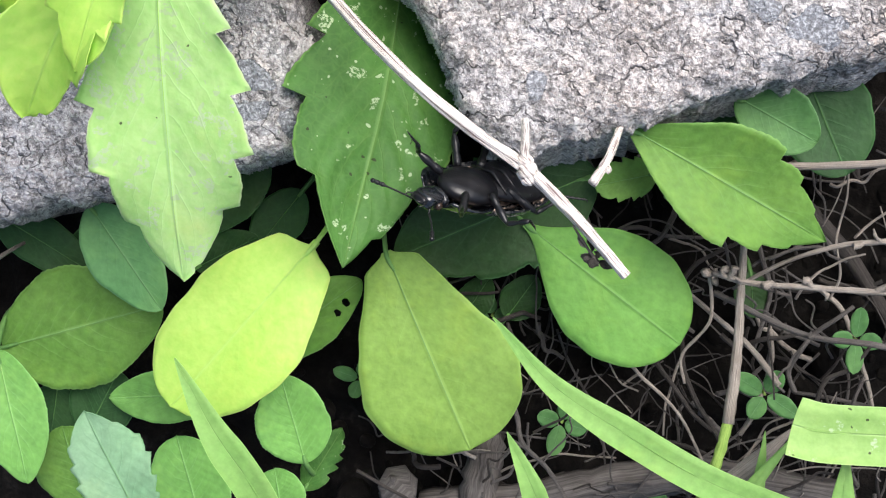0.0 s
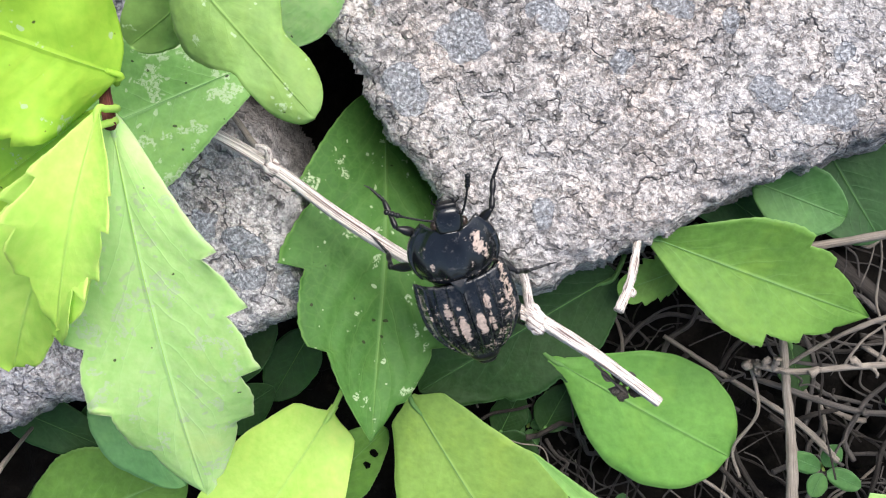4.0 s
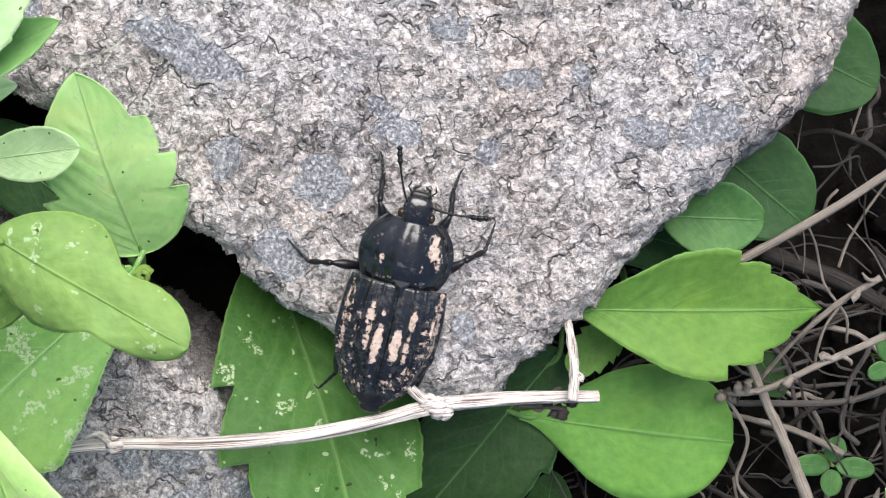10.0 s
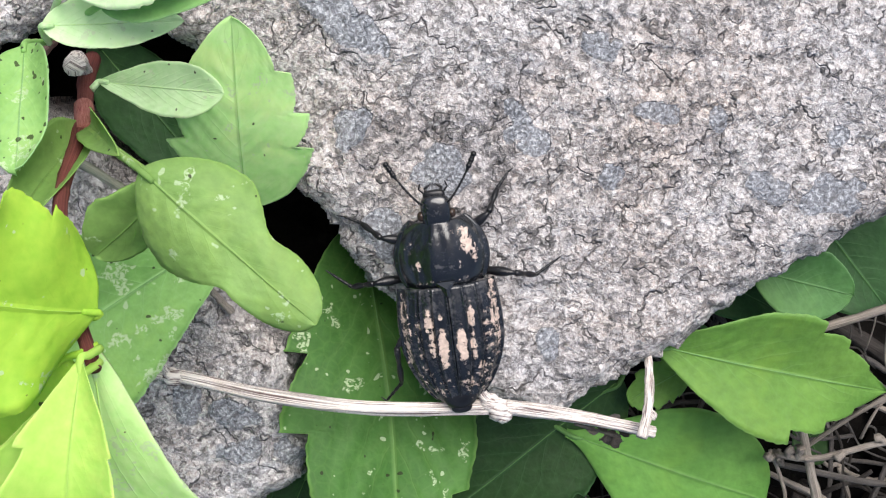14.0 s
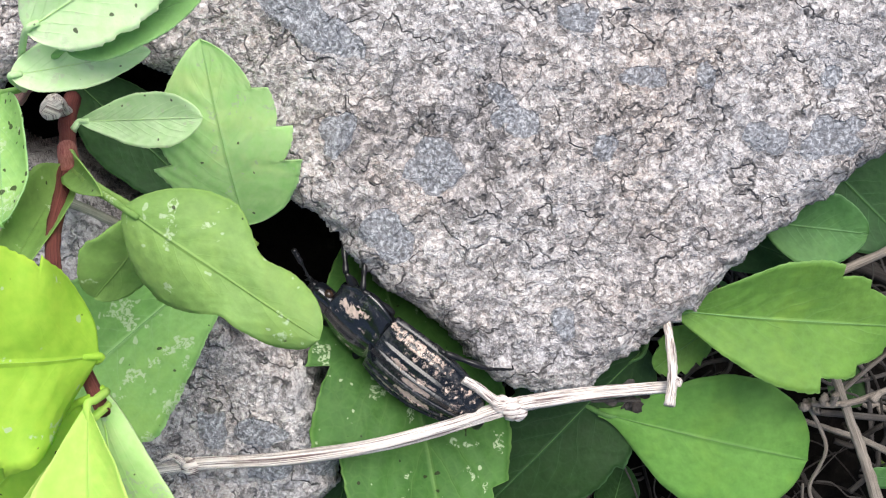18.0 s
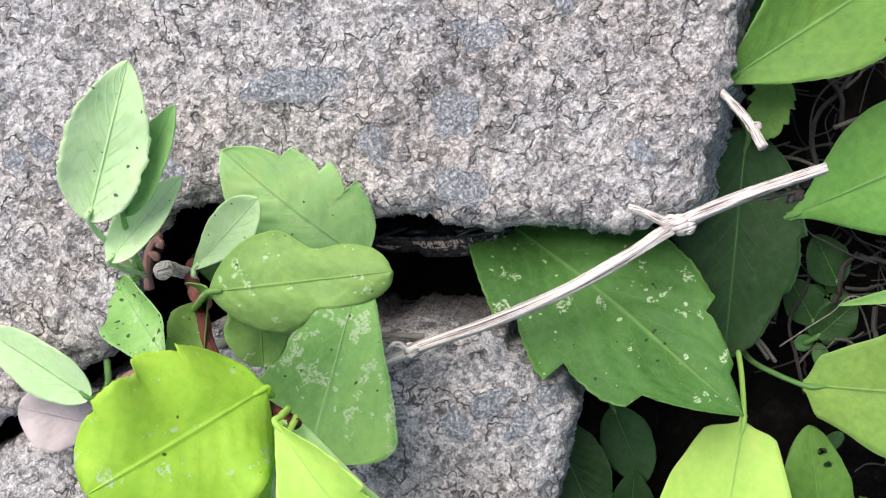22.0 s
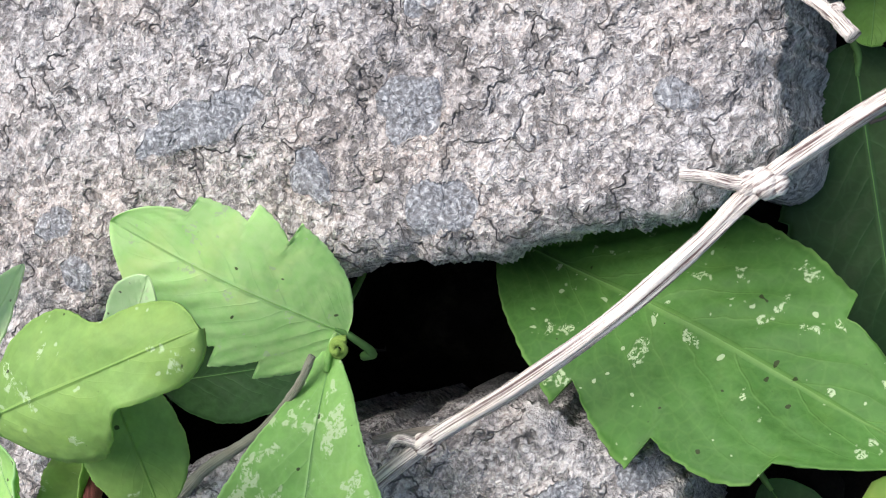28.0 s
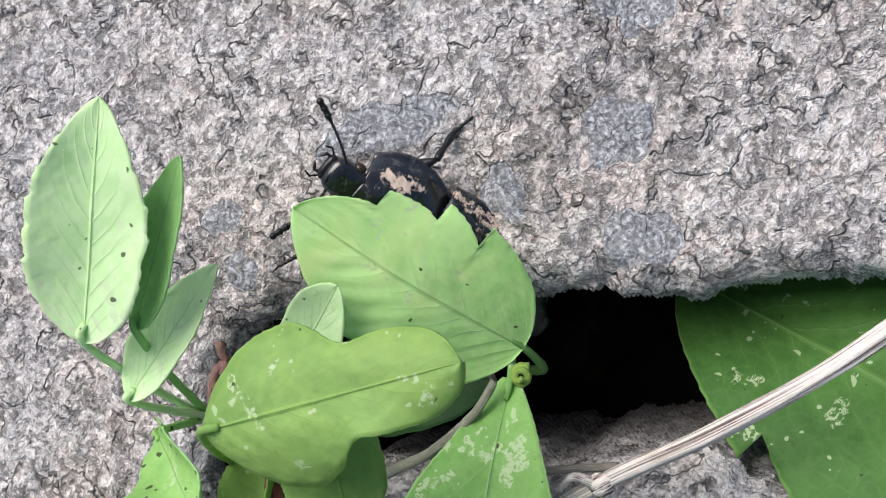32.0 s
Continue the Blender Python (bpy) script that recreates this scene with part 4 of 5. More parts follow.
    dry_stem("thin dry stem with a swollen node", [(5.23, -4.48, -1.60), (5.65, -3.93, -1.20), (6.17, -3.53, -1.00), (6.68, -3.30, -0.90)], 0.025, 0.04, STRAW, 19, 2)
    dry_stem("brown shrivelled root curling beside a plant stub", [(-3.08, 0.05, 0.20), (-2.85, 0.23, 0.35), (-2.65, 0.33, 0.40), (-2.53, 0.34, 0.30)], 0.06, 0.035, RED_DRY, 20, 3)
    dry_stem("grey-green dead stalk leaning over the joint", [(-1.28, -1.48, 0.28), (-1.6, -1.5, 0.26), (-2.1, -1.38, 0.1), (-2.75, -1.05, -0.2), (-3.2, -0.9, -0.38)], 0.032, 0.055, GREY_STALK, 22)
    dry_stem("reddish straw stalk standing by the stone block", [(-4.05, -6.75, -2.9), (-4.0, -6.9, -1.2), (-4.2, -7.35, -1.0), (-4.6, -7.85, -0.9), (-5.0, -8.55, -0.8)], 0.02, 0.075, STRAW, 23, 2)
    rnd = random.Random(77)
    for k in range(420):
        x, y = rnd.uniform(1.2, 9.0), rnd.uniform(-8.6, -1.6)
        if y > -3.2 + (x - 2) * 0.48 or (x < 2.2 and y > -4.2):
            continue
        a = rnd.choice((rnd.gauss(1.4, 0.5), rnd.gauss(-0.5, 0.5), rnd.uniform(0, 3.14)))
        l = rnd.uniform(0.5, 2.2)
        z = rnd.uniform(-2.95, -1.85)
        d = Vector((cos(a), sin(a), rnd.uniform(-0.25, 0.25))) * l
        p = Vector((x, y, z))
        bow = Vector((-sin(a), cos(a), 0.3)) * rnd.uniform(-0.25, 0.25) * l
        r = rnd.choice((0.01, 0.013, 0.016, 0.02, 0.026, 0.04))
        jog = lambda: Vector((rnd.uniform(-1, 1), rnd.uniform(-1, 1), rnd.uniform(-1, 1))) * 0.07
        dry_stem("thin dry brown stalk among the litter", [p, p + d * 0.2 + bow * 0.7 + jog(), p + d * 0.4 + bow + jog(), p + d * 0.6 + bow * 0.9 + jog(), p + d * 0.8 + bow * 0.5 + jog(), p + d], r, r * 0.7, rnd.choice((ROOT, ROOT, ROOT_PALE, ROOT_PALE, ROOT_PALE, STRAW)), 100 + k, 0, "dry_stalk")
    # clods and grit on the soil, in a few shapes
    shapes = []
    for k in range(8):
        bm = bmesh.new()
        bmesh.ops.create_icosphere(bm, subdivisions=2, radius=1.0)
        lumps = [(Vector((rnd.uniform(-1, 1), rnd.uniform(-1, 1), rnd.uniform(-1, 1))).normalized(), rnd.uniform(-0.3, 0.25)) for _ in range(7)]
        verts = []
        for v in bm.verts:
            g = 1 + sum(a * max(0.0, v.co.dot(d)) ** 3 for d, a in lumps)
            verts.append((v.co.x * g * 0.12, v.co.y * g * 0.12, v.co.z * g * 0.085))
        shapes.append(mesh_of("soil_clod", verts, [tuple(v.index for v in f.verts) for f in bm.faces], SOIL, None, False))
        bm.free()
    for k in range(380):
        x, y = rnd.uniform(-3.5, 8.5), rnd.uniform(-9.8, -2.0)
        if y > -3.4 + (x - 2) * 0.48 or k % 2:
            continue
        ob = part("soil_clod", rnd.choice(shapes))
        size = rnd.choice((0.6, 0.8, 1.0, 1.5, 2.2))
        ob.location, ob.scale = Vector((x, y, -3.25)) * CM, (size, size, size)
        ob.rotation_euler = (0, 0, rnd.uniform(0, 6.28))
        tagged(ob, "loose dark crumb of soil, shade in its colour, on the ground", "soil crumb", "soil crumbs")


# ---- the plant with the red stem ----
def build_red_plant():
    base = (-2.75, 0.0, -0.6)
    o = Vector(base)
    plant = thing("red_stemmed_plant", "leafy plant with a dark red stem growing from the stone joint", "plant", at=base)
    part("stem", stem_mesh("stem", [Vector(p) - o for p in ((-2.75, 0.0, -0.6), (-2.68, -0.2, 0.1), (-2.58, -0.45, 0.7), (-2.55, -0.75, 1.25), (-2.56, -1.1, 1.8), (-2.4, -1.6, 2.5), (-2.05, -2.25, 3.15))], 0.085, 0.055, RED_STEM, 8, 12), plant, "dark red round stem")
    part("node", stem_mesh("node", [Vector(p) - o for p in ((-2.6, -0.42, 0.62), (-2.57, -0.48, 0.76), (-2.53, -0.56, 0.92), (-2.5, -0.63, 1.06))], 0.09, 0.096, RED_NODE, 5, 12, 0.06), plant, "pinkish swollen leaf node")
    part("sheath", leaf_mesh("sheath", Vector((-2.52, -0.5, 0.85)) - o, Vector((-2.0, -0.72, 2.35)) - o, 0.3, "lance", LEAF_OLIVE, cup=0.4, seed=45), plant, "green folded leaf base")
    part("bud", stem_mesh("bud", [Vector(p) - o for p in ((-2.7, -0.12, 0.0), (-2.68, 0.0, 0.45), (-2.64, -0.02, 0.75), (-2.62, -0.05, 0.9))], 0.07, 0.1, TWIG, 6, 12, 0.12), plant, "cut brown woody stub")
    leaves = [
        ("spoon-shaped pale green leaf", (-2.5, -0.2, 0.4), (-1.3, -0.26, 1.0), 0.6, "spoon", LEAF_PALE, dict(cup=0.05, seed=31), (-2.6, -0.3, 0.3)),
        ("bluntly lobed green leaf seen close", (-1.8, -0.8, 2.6), (-0.42, -1.95, 2.9), 0.98, "lobed", LEAF_OLIVE, dict(cup=-0.3, bend=0.02, wave=0.1, quilt=0.022, fold=0.18, seed=33), (-2.46, -0.6, 1.1)),
        ("drooping lower leaf showing its pale side", (-1.60, -0.98, 2.25), (-2.27, -1.61, 1.90), 0.72, "broad", LEAF_OLIVE, dict(up=(0.3, -0.6, 1), cup=-0.15, seed=331), (-2.46, -0.6, 1.1)),
        ("broad glossy yellow-green leaf with a folded edge", (-2.02, -1.83, 3.10), (-3.45, -1.44, 4.10), 1.75, "broad", LEAF_YELLOW_SPOT, dict(teeth=((0.3, 0.55, 0.8), (0.4, 0.66, 0.88)), tooth=0.12, nu=80, cup=-0.16, wave=0.17, bend=0.07, fold=0.2, quilt=0.012, ragged=0.045, seed=34), (-2.1, -1.9, 2.9)),
        ("long bright green leaf with pale blotches", (-2.1, -2.2, 3.0), (-1.12, -5.88, 1.55), 1.75, "toothed", LEAF_LIGHT_BLOTCH, dict(teeth=6, tooth=0.26, bend=0.06, cup=-0.08, wave=0.12, ragged=0.06, quilt=0.014, fold=0.16, seed=35), (-2.02, -2.2, 3.1)),
        ("yellow-green young leaf with a deep fold", (-2.2, -2.3, 3.3), (-2.85, -4.6, 2.5), 1.15, "toothed", LEAF_YELLOW, dict(teeth=4, tooth=0.28, cup=0.25, bend=0.08, wave=0.12, ragged=0.08, quilt=0.016, fold=0.25, seed=36), (-2.02, -2.2, 3.1)),
        ("bright yellow-green young leaf with a groove", (-2.1, -2.1, 3.4), (-2.3, -4.0, 3.2), 0.85, "toothed", LEAF_YELLOW, dict(teeth=4, tooth=0.26, cup=0.3, bend=0.1, wave=0.14, ragged=0.09, quilt=0.016, fold=0.3, seed=37), (-2.02, -2.1, 3.1)),
        ("bright green leaf turned to the light", (-2.3, -2.2, 3.0), (-3.9, -3.6, 2.1), 1.5, "round", LEAF_YELLOW_SPOT, dict(cup=-0.1, teeth=5, tooth=0.16, wave=0.12, ragged=0.06, seed=371), (-2.05, -2.1, 3.0)),
        ("dark green speckled leaf under the stem", (-1.22, -1.53, 0.10), (-2.90, -2.60, 1.00), 2.05, "delta", LEAF_SPOT2, dict(bend=0.02, ragged=0.02, seed=38), (-0.95, -0.9, -1.7)),
        ("pale folded leaf on a thin stalk", (-2.43, 0.61, 2.1), (-0.95, 1.28, 2.5), 0.86, "ovate", LEAF_PALE, dict(up=(0.06, -0.25, 1.0), cup=0.12, wave=0.05, teeth=8, tooth=0.06, seed=39), (-2.95, 0.2, 0.5)),
        ("small light green leaf behind a pale one", (-2.2, 0.45, 1.9), (-1.0, 0.76, 2.16), 0.5, "ovate", LEAF_LIGHT, dict(up=(0, 0.25, 1), cup=0.1, seed=40), (-2.9, 0.2, 0.5)),
        ("pale folded lower leaf", (-2.71, 0.28, 1.70), (-1.57, 0.36, 1.60), 0.46, "ovate", LEAF_PALE, dict(up=(0, 0.2, 1), cup=0.15, seed=41), (-2.95, 0.15, 0.4)),
        ("small curled green leaf with insect specks", (-2.96, 0.14, 1.25), (-2.84, -0.88, 2.15), 0.62, "broad", LEAF_SPECKED, dict(cup=0.35, wave=0.15, seed=42), (-2.95, 0.15, 0.6)),
        ("half-unrolled green leaf along the stem", (-2.52, -0.55, 0.9), (-3.0, -1.5, 2.4), 0.45, "lance", LEAF_OLIVE, dict(cup=0.6, seed=43), (-2.55, -0.5, 0.85)),
        ("dark green leaf deep in the joint", (-2.9, 0.2, -1.4), (-1.6, -1.25, -1.0), 0.95, "oval", LEAF_SHADE, dict(seed=44), (-2.8, 0.1, -1.5)),
    ]
    for label, b, t, w, shape, mat, kw, root in leaves:
        blade = part("leaf", leaf_mesh("leaf", (0, 0, 0), Vector(t) - Vector(b), w, shape, mat, **kw), plant, label)
        blade.location = (Vector(b) - o) * CM
        for key, start in (("lobed", "bluntly"), ("long", "long bright"), ("glossy", "broad glossy")):
            if label.startswith(start):
                MOVING[key] = blade
        part("midrib", rib_mesh(RIB_LIGHT if mat in (LEAF_YELLOW, LEAF_YELLOW_SPOT, LEAF_PALE, LEAF_LIGHT_BLOTCH) else RIB_DIM if mat is LEAF_OLIVE else RIB_GREEN, (0.0015 if mat in (LEAF_YELLOW, LEAF_YELLOW_SPOT, LEAF_PALE) else 0.002 if mat is LEAF_OLIVE else 0.0045) * sqrt(w)), blade)
        r, e = Vector(root) - Vector(b), Vector((0, 0, 0))
        part("petiole", stem_mesh("petiole", [r, (r + e) / 2 + Vector((0, 0, 0.06)), e, e + (Vector(t) - Vector(b)) * 0.08], 0.034, 0.026, mat, 5, 7), blade)
    curl = []
    for k in range(40):
        a = k * 0.32
        r = 0.075 - k * 0.0014
        curl.append((-1.14 + cos(a) * r, -1.6 + sin(a) * r, 0.1 + 0.004 * k))
    part("curled_tip", stem_mesh("curled_tip", [Vector(p) - o for p in curl[::4]], 0.04, 0.02, GREEN_STEM, 5, 6), plant, "small yellow-green rolled tip")


def build_joint_leaf():
    """The leaf that lies over the joint and is lifted by the beetle."""
    MOVING["cover"] = lone_leaf("light green toothed leaf with a torn seam over the joint", (-1.18, -1.42, -0.25), (-1.25, 0.42, 0.75), 1.42, "ovate", LEAF_LIGHT_SPOT, (-1.4, -1.5, -0.8), teeth=((0.38, 0.55, 0.76), (0.26, 0.44, 0.66)), tooth=0.27, nu=110, nv=25, bend=0.08, cup=-0.04, quilt=0.013, fold=0.12, seed=32)
    o = Vector((-1.18, -1.42, -0.25))
    line = [Vector((-1.42, -0.95 + 0.075 * k, 0.13 + 0.043 * k + 0.01 * (k % 2))) + Vector((0.02 * sin(k * 2.1), 0, 0)) - o for k in range(8)]
    part("tear", stem_mesh("tear", line, 0.012, 0.006, ROOT, 3, 5, 0.5), MOVING["cover"], "thin brown tear")


def build_petal():
    lone_leaf("pale green leaf drooping over a petal", (-4.46, -0.36, 0.30), (-4.67, 1.09, 0.60), 0.62, "ovate", LEAF_PALE, (-4.24, -0.11, -0.30), cup=0.1, seed=62)
    b = (-4.81, -0.56, -0.10)
    t = (-5.25, 0.21, 0.10)
    ob = thing("fallen_petal", "withered pinkish white petal lying on the stone", "petal", at=b)
    part("blade", leaf_mesh("blade", (0, 0, 0), Vector(t) - Vector(b), 0.75, "round", PETAL, cup=0.2, wave=0.1, seed=61), ob)
    part("claw", stem_mesh("claw", [(0.12, -0.04, -0.05), (0.04, 0, 0), (-0.1, 0.02, 0.02)], 0.04, 0.03, STRAW, 4, 6), ob)


# ---- the loose twig on which the beetle climbs ----
def build_twig():
    """Local x runs from the left end to the cut right end; the knot with its spur lies at the origin."""
    twig = thing("bleached_twig", "pale bleached dead twig with a knotted fork", "twig", at=(1.9, -3.7, 0.25))
    left = [(-5.0, -0.35, -0.4), (-4.2, -0.18, -0.3), (-3.3, -0.12, -0.18), (-2.4, -0.17, -0.06), (-1.5, -0.17, 0.0), (-0.7, -0.1, 0.0), (-0.2, -0.02, 0), (0.0, 0, 0)]
    right = [(0, 0, 0), (0.2, 0.02, 0), (0.9, 0.0, -0.02), (1.7, -0.07, -0.05)]
    part("long_arm", stem_mesh("long_arm", left, 0.062, 0.073, TWIG, 10, 30, 0.06, 5, 5), twig)
    part("short_arm", stem_mesh("short_arm", right, 0.08, 0.06, TWIG, 10, 30, 0.06, 6, 5), twig)
    part("spur", stem_mesh("spur", [(0.0, 0.02, 0.02), (-0.14, 0.12, 0.06), (-0.28, 0.28, 0.09), (-0.42, 0.4, 0.1)], 0.058, 0.042, TWIG, 6, 18, 0.06, 7, 5), twig)
    for k, (x, y, z, r) in enumerate(((0.02, 0.0, 0.04, 0.12), (0.09, -0.06, 0.03, 0.09), (-0.07, 0.06, 0.04, 0.1), (-3.28, -0.12, -0.14, 0.1))):
        bm = bmesh.new()
        bmesh.ops.create_icosphere(bm, subdivisions=2, radius=r)
        rnd = random.Random(k)
        vs = [(v.co.x * rnd.uniform(0.8, 1.15) + x, v.co.y * rnd.uniform(0.8, 1.15) + y, v.co.z * 0.75 + z) for v in bm.verts]
        fs = [tuple(v.index for v in f.verts) for f in bm.faces]
        bm.free()
        part("knot", mesh_of("knot", vs, fs, TWIG, [(v[0], v[1]) for v in vs]), twig)
    part("splinter", stem_mesh("splinter", [(-3.3, -0.12, -0.14), (-3.42, 0.03, -0.08), (-3.55, 0.0, -0.06)], 0.05, 0.02, TWIG, 4, 6), twig)
    MOVING["twig"] = twig
    rnd = random.Random(5)
    for k in range(11):
        p = Vector((1.28 + rnd.uniform(-0.16, 0.16), -0.12 + rnd.uniform(-0.1, 0.06), -0.14 + rnd.uniform(-0.1, 0.08)))
        q = p + Vector((rnd.uniform(-0.16, 0.16), rnd.uniform(-0.14, 0.14), rnd.uniform(-0.1, 0.12)))
        part("dead_scrap", leaf_mesh("dead_scrap", p, q, rnd.uniform(0.06, 0.13), "oval", ROOT_PALE if k % 3 else ROOT, nu=10, nv=5, cup=rnd.uniform(-0.9, 0.9), wave=0.35, twist=rnd.uniform(-3, 3), fine=0.15, seed=k), twig, "dark crumpled leaf scrap")
    part("dead_stalk", stem_mesh("dead_stalk", [(0.85, -0.08, -0.03), (1.0, -0.12, -0.1), (1.2, -0.16, -0.14), (1.38, -0.2, -0.14)], 0.014, 0.02, ROOT_PALE, 6, 6, 0.4), twig, "thin dead stalk caught on the twig")


# ---- the beetle: forward +y, right +x, back +z, origin at the waist ----
def shell_material(name, dark, rough, scratch, coat=0.0):
    m, nt, p = material(name)
    v = coords(nt)
    col = mixc(nt, ramp(nt, noise_tex(nt, 500, 4, 0.6, v), [(0.35, (0, 0, 0)), (0.7, (1, 1, 1))]), dark, tuple(c * 2.4 + 0.004 for c in dark))
    dust = ramp(nt, noise_tex(nt, 900, 6, 0.75, v), [(0.5 + 0.12 * (1 - scratch), (0, 0, 0)), (0.7, (1, 1, 1))])
    col = mixc(nt, math_node(nt, "MULTIPLY", dust, 0.26), col, (0.3, 0.28, 0.27))
    mud = attr(nt, "mud").outputs["Fac"]
    edge = math_node(nt, "ADD", mud, math_node(nt, "MULTIPLY", math_node(nt, "SUBTRACT", noise_tex(nt, 1500, 6, 0.75, v), 0.5), 2.8))
    crust = ramp(nt, edge, [(0.5, (0, 0, 0)), (0.6, (1, 1, 1))])
    col = mixc(nt, crust, col, ramp(nt, noise_tex(nt, 2200, 3, 0.6, v), [(0.3, (0.46, 0.35, 0.29)), (0.7, (0.76, 0.6, 0.51))]))
    nt.links.new(col, p.inputs["Base Color"])
    r = nt.nodes.new("ShaderNodeMapRange")
    nt.links.new(math_node(nt, "MAXIMUM", crust, math_node(nt, "MULTIPLY", dust, 0.6)), r.inputs["Value"])
    r.inputs["To Min"].default_value, r.inputs["To Max"].default_value = rough, 0.85
    nt.links.new(r.outputs[0], p.inputs["Roughness"])
    p.inputs["Specular IOR Level"].default_value = 0.42
    p.inputs["Coat Weight"].default_value = coat
    p.inputs["Coat IOR"].default_value = 1.55
    p.inputs["Coat Roughness"].default_value = 0.14
    nt.links.new(bump(nt, noise_tex(nt, 330, 3, 0.55, v), 0.5, 0.0003, bump(nt, crust, 0.6, 0.00015)), p.inputs["Normal"])
    return m


SHELL = shell_material("beetle_wing_case", (0.005, 0.0063, 0.009), 0.25, 0.9, 0.3)
SHINY = shell_material("beetle_shield", (0.0035, 0.0045, 0.0065), 0.16, 0.5, 0.65)
LIMB = shell_material("beetle_limb", (0.004, 0.004, 0.005), 0.3, 0.0)
EYE = shell_material("beetle_eye", (0.02, 0.012, 0.008), 0.12, 0.0)


def blob(xs, ys, spots, seed):
    """Mud amount at points, from soft ellipses."""
    m = np.zeros(len(xs))
    for cx, cy, a, b, k in spots:
        q = ((xs - cx) / a) ** 2 + ((ys - cy) / b) ** 2
        m = np.maximum(m, k * np.clip(1.35 - q, 0, 1))
    return m


def dome(name, mat, y0, y1, half, height, drop, parent, spots=(), label="", nu=44, nv=61, s0=-1.0, s1=1.0, ribs=(), rim=0.0, front=0.0, vault=(2.4, 0.62)):
    """A vaulted plate from y0 (rear) to y1 (front). half, height, drop: of the place along it from 0 to 1."""
    verts, uvs, faces = [], [], []
    for i in range(nu + 1):
        u = i / nu
        y = y0 + (y1 - y0) * u
        w, h = half(u), height(u)
        for j in range(nv):
            s = s0 + (s1 - s0) * j / (nv - 1)
            z = h * (max(0.0, 1 - abs(s) ** vault[0])) ** vault[1] - drop(u)
            for pos, wide, tall in ribs:
                z += tall * math.exp(-(((abs(s) - pos) / wide) ** 2)) * min(1, 6 * u) * min(1, 6 * (1 - u) + 0.2)
            if rim:
                z += rim * smooth_step(abs(s), 0.9, 1.0)
            verts.append((s * w, y + front * (1 - s * s), z))
            uvs.append((u, j / (nv - 1)))
    n = len(verts)
    for i in range(nu):
        for j in range(nv - 1):
            a = i * nv + j
            faces.append((a, a + 1, a + nv + 1, a + nv))
    # thickness below
    verts += [(x, y, z - 0.035) for x, y, z in verts]
    uvs += uvs
    faces += [tuple(n + k for k in f[::-1]) for f in faces[: nu * (nv - 1)]]
    ring = [i * nv for i in range(nu + 1)] + [nu * nv + j for j in range(1, nv)] + [i * nv + nv - 1 for i in range(nu - 1, -1, -1)] + [j for j in range(nv - 2, 0, -1)]
    for a, b in zip(ring, ring[1:] + ring[:1]):
        faces.append((a, b, n + b, n + a))
    arr = np.array(verts)
    return part(name, mesh_of(name, verts, faces, mat, uvs, True, {"mud": blob(arr[:, 0], arr[:, 1], spots, 1)}), parent, label)


def ball(name, mat, centre, size, parent, label="", square=1.0):
    bm = bmesh.new()
    bmesh.ops.create_icosphere(bm, subdivisions=3, radius=1)
    vs = [tuple(math.copysign(abs(c) ** square, c) * k + m for c, k, m in zip(v.co, size, centre)) for v in bm.verts]
    fs = [tuple(v.index for v in f.verts) for f in bm.faces]
    bm.free()
    return part(name, mesh_of(name, vs, fs, mat, None, True, {"mud": [0.0] * len(vs)}), parent, label)


def limb(name, chain, parent, label="", mat=None):
    """A jointed limb: chain of (point, radius); each joint slightly swollen."""
    pts, radii = [], []
    for (p, r), (q, r2) in zip(chain, chain[1:]):
        p, q = Vector(p), Vector(q)
        for k in range(5):
            t = k / 5
            pts.append(p.lerp(q, t))
            radii.append((r + (r2 - r) * t) * (0.8 + 0.35 * sin(pi * min(1, t * 1.1 + 0.1))))
    pts.append(Vector(chain[-1][0]))
    radii.append(chain[-1][1] * 0.6)
    v, f, uv = tube(pts, [0.6 * r for r in radii], 8)
    return part(name, mesh_of(name, v, f, mat or LIMB, uv, True, {"mud": [0.0] * len(v)}), parent, label)


